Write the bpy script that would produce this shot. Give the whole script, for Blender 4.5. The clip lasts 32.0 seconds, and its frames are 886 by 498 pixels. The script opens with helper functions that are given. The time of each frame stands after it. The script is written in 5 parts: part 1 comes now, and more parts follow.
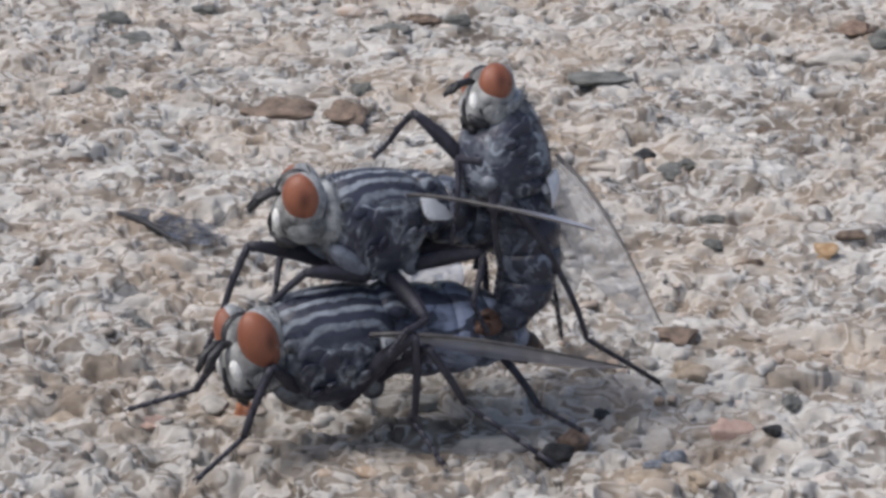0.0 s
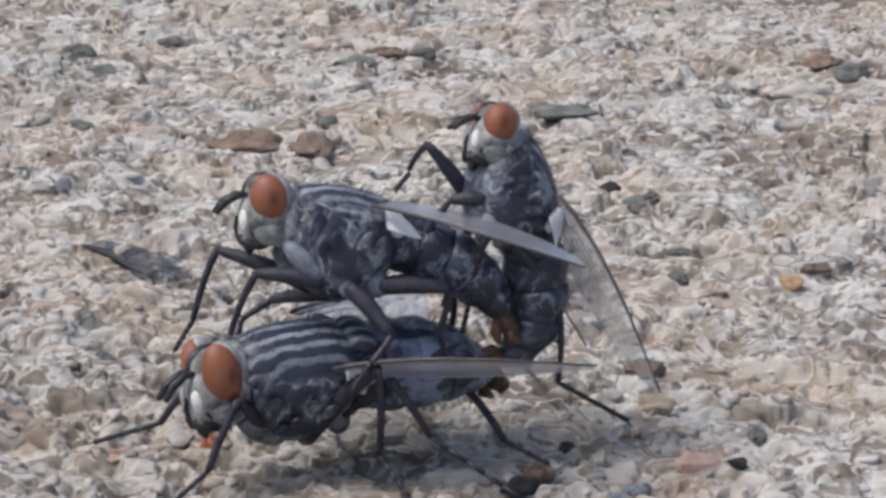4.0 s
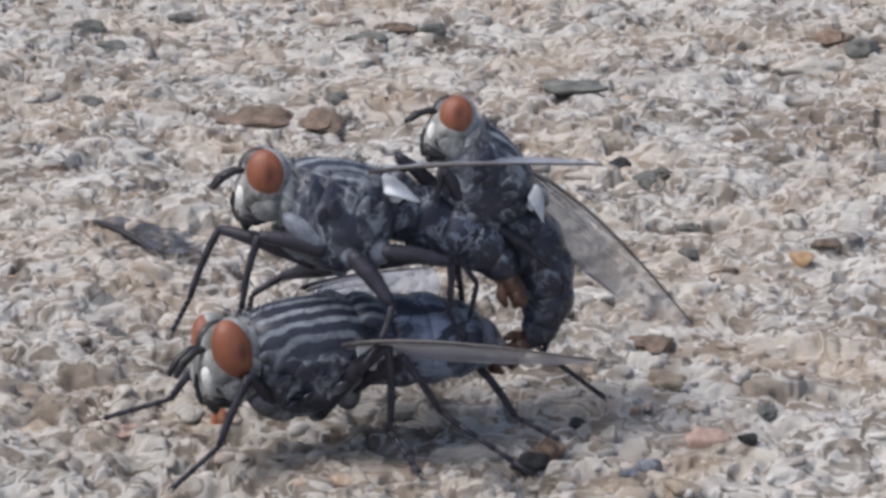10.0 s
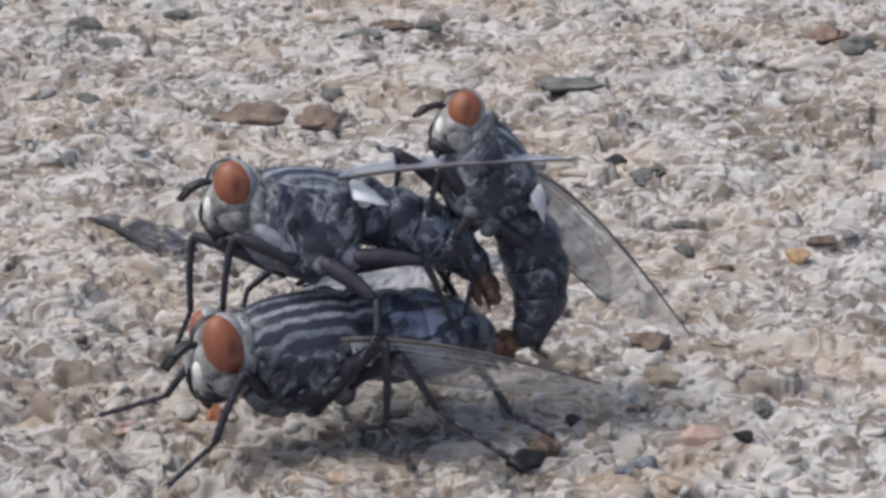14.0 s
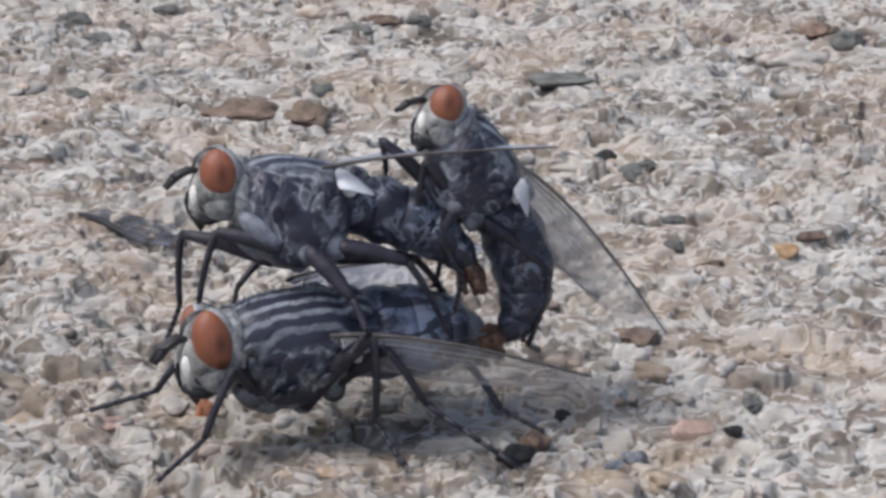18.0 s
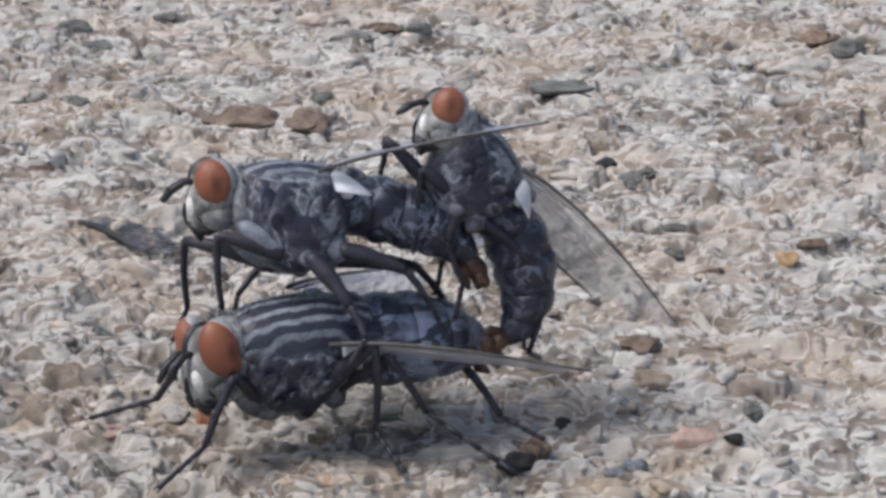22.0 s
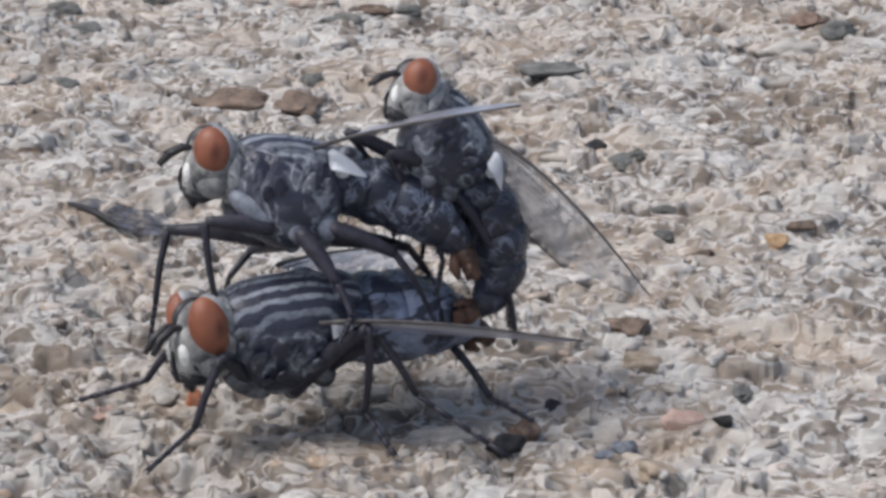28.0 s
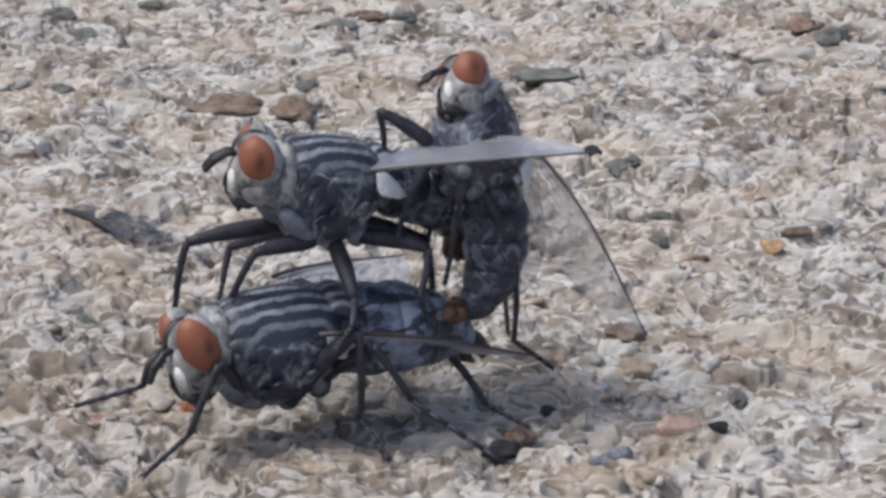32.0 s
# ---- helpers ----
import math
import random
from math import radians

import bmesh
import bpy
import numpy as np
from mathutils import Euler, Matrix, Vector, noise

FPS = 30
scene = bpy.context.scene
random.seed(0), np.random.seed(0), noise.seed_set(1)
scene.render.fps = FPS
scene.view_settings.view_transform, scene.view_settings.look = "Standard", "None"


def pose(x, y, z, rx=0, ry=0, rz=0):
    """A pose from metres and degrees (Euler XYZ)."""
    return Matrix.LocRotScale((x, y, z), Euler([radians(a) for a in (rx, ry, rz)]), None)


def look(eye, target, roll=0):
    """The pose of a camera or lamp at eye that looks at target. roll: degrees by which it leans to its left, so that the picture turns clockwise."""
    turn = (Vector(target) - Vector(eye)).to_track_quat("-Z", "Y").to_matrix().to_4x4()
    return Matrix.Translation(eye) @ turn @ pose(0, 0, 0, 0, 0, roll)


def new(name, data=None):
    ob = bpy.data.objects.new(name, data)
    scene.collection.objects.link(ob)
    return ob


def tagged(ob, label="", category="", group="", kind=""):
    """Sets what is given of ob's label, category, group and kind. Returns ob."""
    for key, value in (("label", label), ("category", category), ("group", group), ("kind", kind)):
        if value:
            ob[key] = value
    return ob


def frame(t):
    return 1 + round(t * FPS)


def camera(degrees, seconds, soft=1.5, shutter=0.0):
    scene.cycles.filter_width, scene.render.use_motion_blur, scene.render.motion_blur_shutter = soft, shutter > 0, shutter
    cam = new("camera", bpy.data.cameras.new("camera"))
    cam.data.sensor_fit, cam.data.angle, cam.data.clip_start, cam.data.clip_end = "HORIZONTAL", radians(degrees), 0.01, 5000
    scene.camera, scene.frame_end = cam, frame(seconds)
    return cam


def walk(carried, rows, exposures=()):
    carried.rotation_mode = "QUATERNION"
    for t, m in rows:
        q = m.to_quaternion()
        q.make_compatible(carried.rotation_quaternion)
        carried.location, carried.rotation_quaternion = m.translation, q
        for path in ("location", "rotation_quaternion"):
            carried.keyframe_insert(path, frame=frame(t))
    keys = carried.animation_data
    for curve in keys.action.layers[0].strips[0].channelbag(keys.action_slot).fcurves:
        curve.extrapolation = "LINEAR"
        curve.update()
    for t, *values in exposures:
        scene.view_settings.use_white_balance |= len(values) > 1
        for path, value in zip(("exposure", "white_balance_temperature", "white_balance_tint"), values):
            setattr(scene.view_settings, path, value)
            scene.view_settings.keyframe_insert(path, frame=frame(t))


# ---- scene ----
cam = camera(14, 32.0, soft=3.25)
walk(cam, [
    (0, pose(0.00417, -0.13347, 0.05652, 69.877, 0.150, 0.413)),
    (0.5, pose(0.00417, -0.13347, 0.05652, 69.870, 0.155, 0.426)),
    (1, pose(0.00417, -0.13347, 0.05652, 69.849, 0.164, 0.452)),
    (1.5, pose(0.00417, -0.13347, 0.05652, 69.699, 0.207, 0.568)),
    (2, pose(0.00417, -0.13347, 0.05652, 69.726, 0.202, 0.555)),
    (2.5, pose(0.00417, -0.13347, 0.05652, 69.685, 0.197, 0.542)),
    (3, pose(0.00417, -0.13347, 0.05652, 69.740, 0.167, 0.458)),
    (3.5, pose(0.00417, -0.13347, 0.05652, 70.358, -0.045, -0.123)),
    (5.5, pose(0.00417, -0.13347, 0.05652, 70.426, -0.000, 0.000)),
    (6, pose(0.00417, -0.13347, 0.05652, 70.413, -0.014, -0.039)),
    (6.5, pose(0.00417, -0.13347, 0.05652, 70.289, -0.019, -0.051)),
    (7, pose(0.00417, -0.13347, 0.05652, 70.372, -0.028, -0.078)),
    (7.5, pose(0.00417, -0.13347, 0.05652, 70.014, 0.005, 0.013)),
    (8, pose(0.00417, -0.13347, 0.05652, 69.917, 0.010, 0.026)),
    (8.5, pose(0.00417, -0.13347, 0.05652, 69.945, 0.009, 0.025)),
    (9, pose(0.00417, -0.13347, 0.05652, 70.000, -0.000, 0.000)),
    (9.5, pose(0.00417, -0.13347, 0.05652, 70.055, 0.005, 0.013)),
    (10, pose(0.00417, -0.13347, 0.05652, 70.013, 0.019, 0.051)),
    (10.5, pose(0.00417, -0.13347, 0.05652, 69.848, -0.010, -0.026)),
    (11, pose(0.00417, -0.13347, 0.05652, 69.849, -0.019, -0.051)),
    (11.5, pose(0.00417, -0.13347, 0.05652, 69.891, -0.009, -0.025)),
    (12, pose(0.00417, -0.13347, 0.05652, 69.891, -0.014, -0.039)),
    (12.5, pose(0.00417, -0.13347, 0.05652, 69.891, -0.005, -0.013)),
    (13, pose(0.00417, -0.13347, 0.05652, 69.890, -0.010, -0.026)),
    (13.5, pose(0.00417, -0.13347, 0.05652, 69.959, -0.005, -0.013)),
    (15.5, pose(0.00417, -0.13347, 0.05652, 69.972, -0.049, -0.135)),
    (16, pose(0.00417, -0.13347, 0.05652, 69.445, -0.195, -0.536)),
    (16.5, pose(0.00417, -0.13347, 0.05652, 69.753, -0.122, -0.336)),
    (17, pose(0.00417, -0.13347, 0.05652, 69.849, -0.094, -0.258)),
    (17.5, pose(0.00417, -0.13347, 0.05652, 69.959, -0.073, -0.200)),
    (18, pose(0.00417, -0.13347, 0.05652, 69.890, -0.061, -0.168)),
    (18.5, pose(0.00417, -0.13347, 0.05652, 69.924, -0.061, -0.168)),
    (19, pose(0.00417, -0.13347, 0.05652, 69.987, -0.059, -0.161)),
    (19.5, pose(0.00417, -0.13347, 0.05652, 69.876, -0.049, -0.135)),
    (20, pose(0.00417, -0.13347, 0.05652, 69.917, -0.047, -0.129)),
    (20.5, pose(0.00417, -0.13347, 0.05652, 69.876, -0.047, -0.129)),
    (21, pose(0.00417, -0.13347, 0.05652, 69.931, -0.054, -0.148)),
    (21.5, pose(0.00417, -0.13347, 0.05652, 69.918, -0.054, -0.148)),
    (22, pose(0.00417, -0.13347, 0.05652, 70.014, -0.059, -0.161)),
    (22.5, pose(0.00417, -0.13347, 0.05652, 69.959, -0.052, -0.143)),
    (23, pose(0.00417, -0.13347, 0.05652, 69.780, -0.035, -0.097)),
    (23.5, pose(0.00417, -0.13347, 0.05652, 69.560, -0.033, -0.090)),
    (24, pose(0.00417, -0.13347, 0.05652, 69.567, -0.026, -0.071)),
    (24.5, pose(0.00417, -0.13347, 0.05652, 70.096, 0.047, 0.129)),
    (25, pose(0.00417, -0.13347, 0.05652, 69.829, -0.132, -0.362)),
    (25.5, pose(0.00417, -0.13347, 0.05652, 70.103, -0.134, -0.368)),
    (26, pose(0.00417, -0.13347, 0.05652, 69.533, -0.061, -0.168)),
    (26.5, pose(0.00417, -0.13347, 0.05652, 69.808, -0.099, -0.271)),
    (28.5, pose(0.00417, -0.13347, 0.05652, 69.712, -0.118, -0.323)),
    (29, pose(0.00417, -0.13347, 0.05652, 69.808, -0.122, -0.336)),
    (29.5, pose(0.00417, -0.13347, 0.05652, 69.808, -0.127, -0.348)),
    (30, pose(0.00417, -0.13347, 0.05652, 69.822, -0.141, -0.387)),
    (30.5, pose(0.00417, -0.13347, 0.05652, 69.795, -0.141, -0.387)),
    (31, pose(0.00417, -0.13347, 0.05652, 69.850, -0.136, -0.374)),
    (31.5, pose(0.00417, -0.13347, 0.05652, 69.822, -0.150, -0.413)),
    (32, pose(0.00417, -0.13347, 0.05652, 69.822, -0.141, -0.387)),
])

MM = 0.001

# ---- light: bright overcast sky with a weak, wide sun ----
world = bpy.data.worlds.new("sky")
scene.world = world
world.use_nodes = True
wn = world.node_tree
sky = wn.nodes.new("ShaderNodeTexSky")
sky.sky_type, sky.sun_disc = "NISHITA", False
sky.sun_elevation, sky.sun_rotation = radians(60), radians(-106)
sky.dust_density, sky.air_density = 4.0, 1.0
wn.links.new(sky.outputs[0], wn.nodes["Background"].inputs[0])
wn.nodes["Background"].inputs[1].default_value = 0.112
sun = new("sun", bpy.data.lights.new("sun", "SUN"))
sun.data.energy, sun.data.angle, sun.data.color = 1.95, radians(19), (1.0, 0.99, 0.99)
sun.matrix_world = look((-0.44, -0.13, 0.80), (0, 0, 0))
scene.view_settings.exposure = 0.29


# ---- materials ----
def material(name, rough=0.6, metal=0.0, spec=0.5):
    m = bpy.data.materials.new(name)
    m.use_nodes = True
    b = m.node_tree.nodes["Principled BSDF"]
    b.inputs["Roughness"].default_value, b.inputs["Metallic"].default_value = rough, metal
    b.inputs["Specular IOR Level"].default_value = spec
    return m, m.node_tree, b


def node(nt, kind, ins=(), **props):
    n = nt.nodes.new(kind)
    for k, v in props.items():
        setattr(n, k, v)
    for k, v in dict(ins).items():
        if isinstance(v, bpy.types.NodeSocket):
            nt.links.new(v, n.inputs[k])
        else:
            n.inputs[k].default_value = v
    return n


def coords(nt):
    return nt.nodes.new("ShaderNodeTexCoord").outputs["Object"]


def noise_tex(nt, vec, scale, detail=4.0, rough=0.55, dist=0.0):
    return node(nt, "ShaderNodeTexNoise", {"Vector": vec, "Scale": scale, "Detail": detail, "Roughness": rough, "Distortion": dist}).outputs["Fac"]


def ramp(nt, fac, stops, mode="LINEAR"):
    n = node(nt, "ShaderNodeValToRGB", {"Fac": fac})
    n.color_ramp.interpolation = mode
    e = n.color_ramp.elements
    while len(e) < len(stops):
        e.new(0.5)
    for s, (p, c) in zip(e, stops):
        s.position, s.color = p, ((c, c, c, 1) if isinstance(c, (int, float)) else (*c, 1))
    return n.outputs["Color"]


def mixc(nt, fac, a, b, mode="MIX"):
    n = node(nt, "ShaderNodeMix", data_type="RGBA", blend_type=mode)
    for key, v in ((0, fac), (6, a), (7, b)):
        if isinstance(v, bpy.types.NodeSocket):
            nt.links.new(v, n.inputs[key])
        elif key == 0:
            n.inputs[0].default_value = v
        else:
            n.inputs[key].default_value = (*v, 1)
    return n.outputs[2]


def math_node(nt, op, a, b=0.0):
    n = node(nt, "ShaderNodeMath", operation=op)
    for i, v in enumerate((a, b)):
        if isinstance(v, bpy.types.NodeSocket):
            nt.links.new(v, n.inputs[i])
        else:
            n.inputs[i].default_value = v
    return n.outputs[0]


def bump(nt, b, height, dist, strength=1.0):
    n = node(nt, "ShaderNodeBump", {"Height": height, "Distance": dist, "Strength": strength})
    nt.links.new(n.outputs[0], b.inputs["Normal"])


def mineral(name, base, random_output, spread):
    """Crumbly mineral surface: patches of beige, ochre, grey and white at two scales, fine pits."""
    m, nt, b = material(name, 0.93, 0, 0.25)
    v = coords(nt) if random_output is None else nt.nodes.new("ShaderNodeNewGeometry").outputs["Position"]
    v = node(nt, "ShaderNodeMapping", {"Vector": v, "Scale": (0.75, 1.0, 1.0), "Rotation": (0, 0, 0.08)}).outputs[0]
    big = noise_tex(nt, v, 150.0, 3.0)
    mid = noise_tex(nt, v, 430.0, 2.5, 0.55, 0.6)
    fine = noise_tex(nt, v, 5200.0, 3.0, 0.6)
    tone = ramp(nt, mid, [(0.34, (0.13, 0.112, 0.097)), (0.43, (0.255, 0.224, 0.196)), (0.50, base), (0.57, tuple(min(0.8, c * 1.17) for c in base)), (0.66, (0.47, 0.46, 0.44))])
    # crust: pale winding veins with a darker line along one side
    vein = math_node(nt, "SUBTRACT", noise_tex(nt, v, 520.0, 2.0, 0.5, 1.3), 0.5)
    tone = mixc(nt, ramp(nt, vein, [(0.03, 0.0), (0.046, 0.8), (0.09, 0.7), (0.13, 0.0)]), tone, (0.155, 0.132, 0.113))
    tone = mixc(nt, ramp(nt, math_node(nt, "ABSOLUTE", vein), [(0.014, 0.75), (0.045, 0.0)]), tone, (0.50, 0.49, 0.475))
    warm = ramp(nt, big, [(0.44, 0.0), (0.68, 1.0)])
    tone = mixc(nt, math_node(nt, "MULTIPLY", warm, 0.42), tone, (0.415, 0.325, 0.24))
    if random_output is not None:
        info = nt.nodes.new("ShaderNodeNewGeometry" if random_output == "island" else "ShaderNodeObjectInfo")
        rnd = info.outputs["Random Per Island" if random_output == "island" else "Random"]
        kinds = ramp(nt, rnd, [(0.0, (0.58, 0.56, 0.54)), (0.22, (0.36, 0.32, 0.28)), (0.36, (0.42, 0.29, 0.19)), (0.44, (0.50, 0.43, 0.38)), (0.58, (0.60, 0.59, 0.57)), (0.72, (0.25, 0.245, 0.24)), (0.82, (0.42, 0.33, 0.27)), (0.88, (0.10, 0.095, 0.095)), (0.92, (0.54, 0.51, 0.48))], "CONSTANT")
        tone = mixc(nt, spread, tone, kinds)
    # a slightly darker, greyer patch of the concrete with a ragged edge
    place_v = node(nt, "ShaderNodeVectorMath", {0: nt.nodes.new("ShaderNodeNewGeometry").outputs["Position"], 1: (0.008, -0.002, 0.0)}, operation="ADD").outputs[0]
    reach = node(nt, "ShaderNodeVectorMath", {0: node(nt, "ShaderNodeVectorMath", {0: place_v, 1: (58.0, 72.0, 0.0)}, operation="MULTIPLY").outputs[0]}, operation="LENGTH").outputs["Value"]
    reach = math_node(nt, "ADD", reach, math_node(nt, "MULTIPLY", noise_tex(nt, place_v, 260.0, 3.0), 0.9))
    darker_patch = ramp(nt, math_node(nt, "MULTIPLY", reach, 0.5), [(0.45, 1.0), (0.78, 0.0)])
    tone = mixc(nt, darker_patch, tone, (0.88, 0.877, 0.873), "MULTIPLY")
    speck = ramp(nt, fine, [(0.30, 0.86), (0.45, 1.0), (0.7, 1.03)])
    tone = mixc(nt, 1.0, tone, speck, "MULTIPLY")
    nt.links.new(tone, b.inputs["Base Color"])
    h = math_node(nt, "ADD", fine, math_node(nt, "MULTIPLY", noise_tex(nt, v, 12000.0, 2.0), 0.4))
    bump(nt, b, h, 0.00005, 0.6)
    return m


def plain_stone(name, a, c, rough=0.8):
    m, nt, b = material(name, rough, 0, 0.3)
    v = coords(nt)
    n1 = noise_tex(nt, v, 1.6, 4.0, 0.6)
    n2 = noise_tex(nt, v, 9.0, 3.0)
    nt.links.new(ramp(nt, math_node(nt, "ADD", math_node(nt, "MULTIPLY", n1, 0.7), math_node(nt, "MULTIPLY", n2, 0.3)), [(0.36, a), (0.62, c)]), b.inputs["Base Color"])
    bump(nt, b, n2, 0.0002, 0.9)
    return m


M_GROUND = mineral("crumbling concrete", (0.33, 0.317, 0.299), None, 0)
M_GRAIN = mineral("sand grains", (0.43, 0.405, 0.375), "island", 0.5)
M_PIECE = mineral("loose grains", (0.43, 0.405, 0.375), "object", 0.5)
M_ORANGE = plain_stone("amber quartz", (0.42, 0.26, 0.13), (0.62, 0.44, 0.28), 0.5)
M_PINK = plain_stone("pink feldspar", (0.50, 0.33, 0.27), (0.66, 0.50, 0.43), 0.8)
M_TAN = plain_stone("tan stone", (0.34, 0.27, 0.20), (0.54, 0.45, 0.36), 0.85)
M_BROWN = plain_stone("brown grit", (0.17, 0.115, 0.09), (0.38, 0.28, 0.22), 0.85)
M_RED = plain_stone("brick crumb", (0.36, 0.12, 0.06), (0.50, 0.24, 0.14))
M_SLATE = plain_stone("slate", (0.10, 0.105, 0.098), (0.25, 0.25, 0.235), 0.7)
M_RUST = plain_stone("ironstone", (0.10, 0.076, 0.063), (0.30, 0.225, 0.175), 0.85)
M_DARK = plain_stone("dark chip", (0.02, 0.02, 0.022), (0.07, 0.07, 0.075), 0.6)
M_BLUE = plain_stone("blue grey chip", (0.10, 0.12, 0.16), (0.40, 0.42, 0.46), 0.5)
M_PALE = plain_stone("pale stone", (0.36, 0.34, 0.31), (0.56, 0.53, 0.49), 0.85)


def thorax_material():
    """Black cuticle under grey dusting: long stripes on the back, blotches on the sides."""
    m, nt, b = material("striped cuticle", 0.42, 0, 0.32)
    v = coords(nt)
    sep = node(nt, "ShaderNodeSeparateXYZ", {0: v})
    _, y, z = sep.outputs
    wob = math_node(nt, "MULTIPLY", math_node(nt, "SUBTRACT", noise_tex(nt, v, 900.0, 3.0), 0.5), 0.0005)
    ay = math_node(nt, "ADD", math_node(nt, "ABSOLUTE", y), wob)
    stripe = ramp(nt, math_node(nt, "MULTIPLY", ay, 500.0), [(0.0, 0.02), (0.08, 0.02), (0.11, 1.0), (0.20, 1.0), (0.23, 0.03), (0.36, 0.03), (0.39, 0.9), (0.47, 0.9), (0.50, 0.03), (0.64, 0.03), (0.67, 0.7), (0.74, 0.7), (0.78, 0.05)])
    # the sides: dark plates with dusted, winding borders
    line = math_node(nt, "ABSOLUTE", math_node(nt, "SUBTRACT", noise_tex(nt, v, 640.0, 2.0, 0.5, 1.6), 0.5))
    blot = mixc(nt, 1.0, ramp(nt, line, [(0.014, 1.0), (0.055, 0.0)]), ramp(nt, noise_tex(nt, v, 900.0, 2.0), [(0.43, 0.0), (0.56, 1.0)]), "MULTIPLY")
    blot = mixc(nt, 1.0, blot, ramp(nt, noise_tex(nt, v, 900.0, 3.0, 0.5, 0.8), [(0.47, 0.0), (0.62, 0.48)]), "ADD")
    top = ramp(nt, math_node(nt, "MULTIPLY", z, 500.0), [(0.27, 0.0), (0.44, 1.0)])
    blot = mixc(nt, 1.0, blot, (0.03, 0.03, 0.03), "ADD")
    dust = mixc(nt, top, blot, stripe)
    dust = mixc(nt, 1.0, dust, ramp(nt, noise_tex(nt, v, 2600.0, 3.0), [(0.3, 0.5), (0.6, 1.1)]), "MULTIPLY")
    nt.links.new(mixc(nt, dust, (0.032, 0.035, 0.056), (0.255, 0.283, 0.322)), b.inputs["Base Color"])
    nt.links.new(ramp(nt, dust, [(0.0, 0.34), (1.0, 0.75)]), b.inputs["Roughness"])
    bump(nt, b, noise_tex(nt, v, 3800.0, 3.0), 0.00008, 0.8)
    return m


def abdomen_material(name, lo, hi, pale, curls, long=1.0):
    """Dark tergites with a shifting chequer of silver dusting."""
    m, nt, b = material(name, 0.36, 0, 0.35)
    v = node(nt, "ShaderNodeMapping", {"Vector": coords(nt), "Scale": (long, 1.0, 1.0)}).outputs[0]
    bent = node(nt, "ShaderNodeVectorMath", {0: v, 1: node(nt, "ShaderNodeVectorMath", {0: node(nt, "ShaderNodeTexNoise", {"Vector": v, "Scale": 700.0, "Detail": 2.0}).outputs["Color"], "Scale": 0.0034}, operation="SCALE").outputs[0]}, operation="ADD").outputs[0]
    chk = node(nt, "ShaderNodeTexChecker", {"Vector": bent, "Color1": (1, 1, 1, 1), "Color2": (0.12, 0.12, 0.12, 1), "Scale": 640.0}).outputs["Color"]
    soft = ramp(nt, noise_tex(nt, v, 1100.0, 3.0, 0.6), [(lo, 0.0), (hi, 1.0)])
    dust = mixc(nt, 1.0, chk, soft, "MULTIPLY")
    if curls:
        thin = ramp(nt, math_node(nt, "ABSOLUTE", math_node(nt, "SUBTRACT", noise_tex(nt, v, 760.0, 4.0, 0.6, 1.4), 0.5)), [(0.015, 1.0), (0.055, 0.0)])
        dust = mixc(nt, 0.25, mixc(nt, 1.0, thin, ramp(nt, noise_tex(nt, v, 620.0, 3.0), [(0.42, 0.0), (0.52, 1.0)]), "MULTIPLY"), dust)
    nt.links.new(mixc(nt, dust, (0.030, 0.033, 0.050), pale), b.inputs["Base Color"])
    nt.links.new(ramp(nt, dust, [(0.0, 0.28), (1.0, 0.6)]), b.inputs["Roughness"])
    bump(nt, b, noise_tex(nt, v, 4200.0, 2.0), 0.00006, 0.7)
    return m


def simple(name, a, c, scale, rough, spec=0.5, relief=0.00004):
    m, nt, b = material(name, rough, 0, spec)
    v = coords(nt)
    n = noise_tex(nt, v, scale, 4.0, 0.6)
    nt.links.new(ramp(nt, n, [(0.32, a), (0.68, c)]), b.inputs["Base Color"])
    bump(nt, b, noise_tex(nt, v, scale * 4, 2.0), relief, 0.7)
    return m


def eye_material():
    m, nt, b = material("compound eye", 0.42, 0, 0.45)
    v = coords(nt)
    n = noise_tex(nt, v, 800.0, 3.0)
    # pseudopupil: view-dependent dark spot, painted fixed into the eye's colour
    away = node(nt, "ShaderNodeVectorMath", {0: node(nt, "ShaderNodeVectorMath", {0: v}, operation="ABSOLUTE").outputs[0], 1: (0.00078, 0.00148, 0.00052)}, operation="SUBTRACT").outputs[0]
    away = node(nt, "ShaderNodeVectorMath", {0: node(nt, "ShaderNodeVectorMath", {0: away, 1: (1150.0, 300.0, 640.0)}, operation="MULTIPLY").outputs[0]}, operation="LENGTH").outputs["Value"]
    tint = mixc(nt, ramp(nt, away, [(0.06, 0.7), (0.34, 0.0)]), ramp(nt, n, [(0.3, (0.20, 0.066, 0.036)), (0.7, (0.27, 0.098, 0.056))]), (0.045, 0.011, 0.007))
    nt.links.new(tint, b.inputs["Base Color"])
    cells = node(nt, "ShaderNodeTexVoronoi", {"Vector": v, "Scale": 22000.0}).outputs["Distance"]
    bump(nt, b, math_node(nt, "SUBTRACT", 1.0, cells), 0.00002, 0.6)
    return m


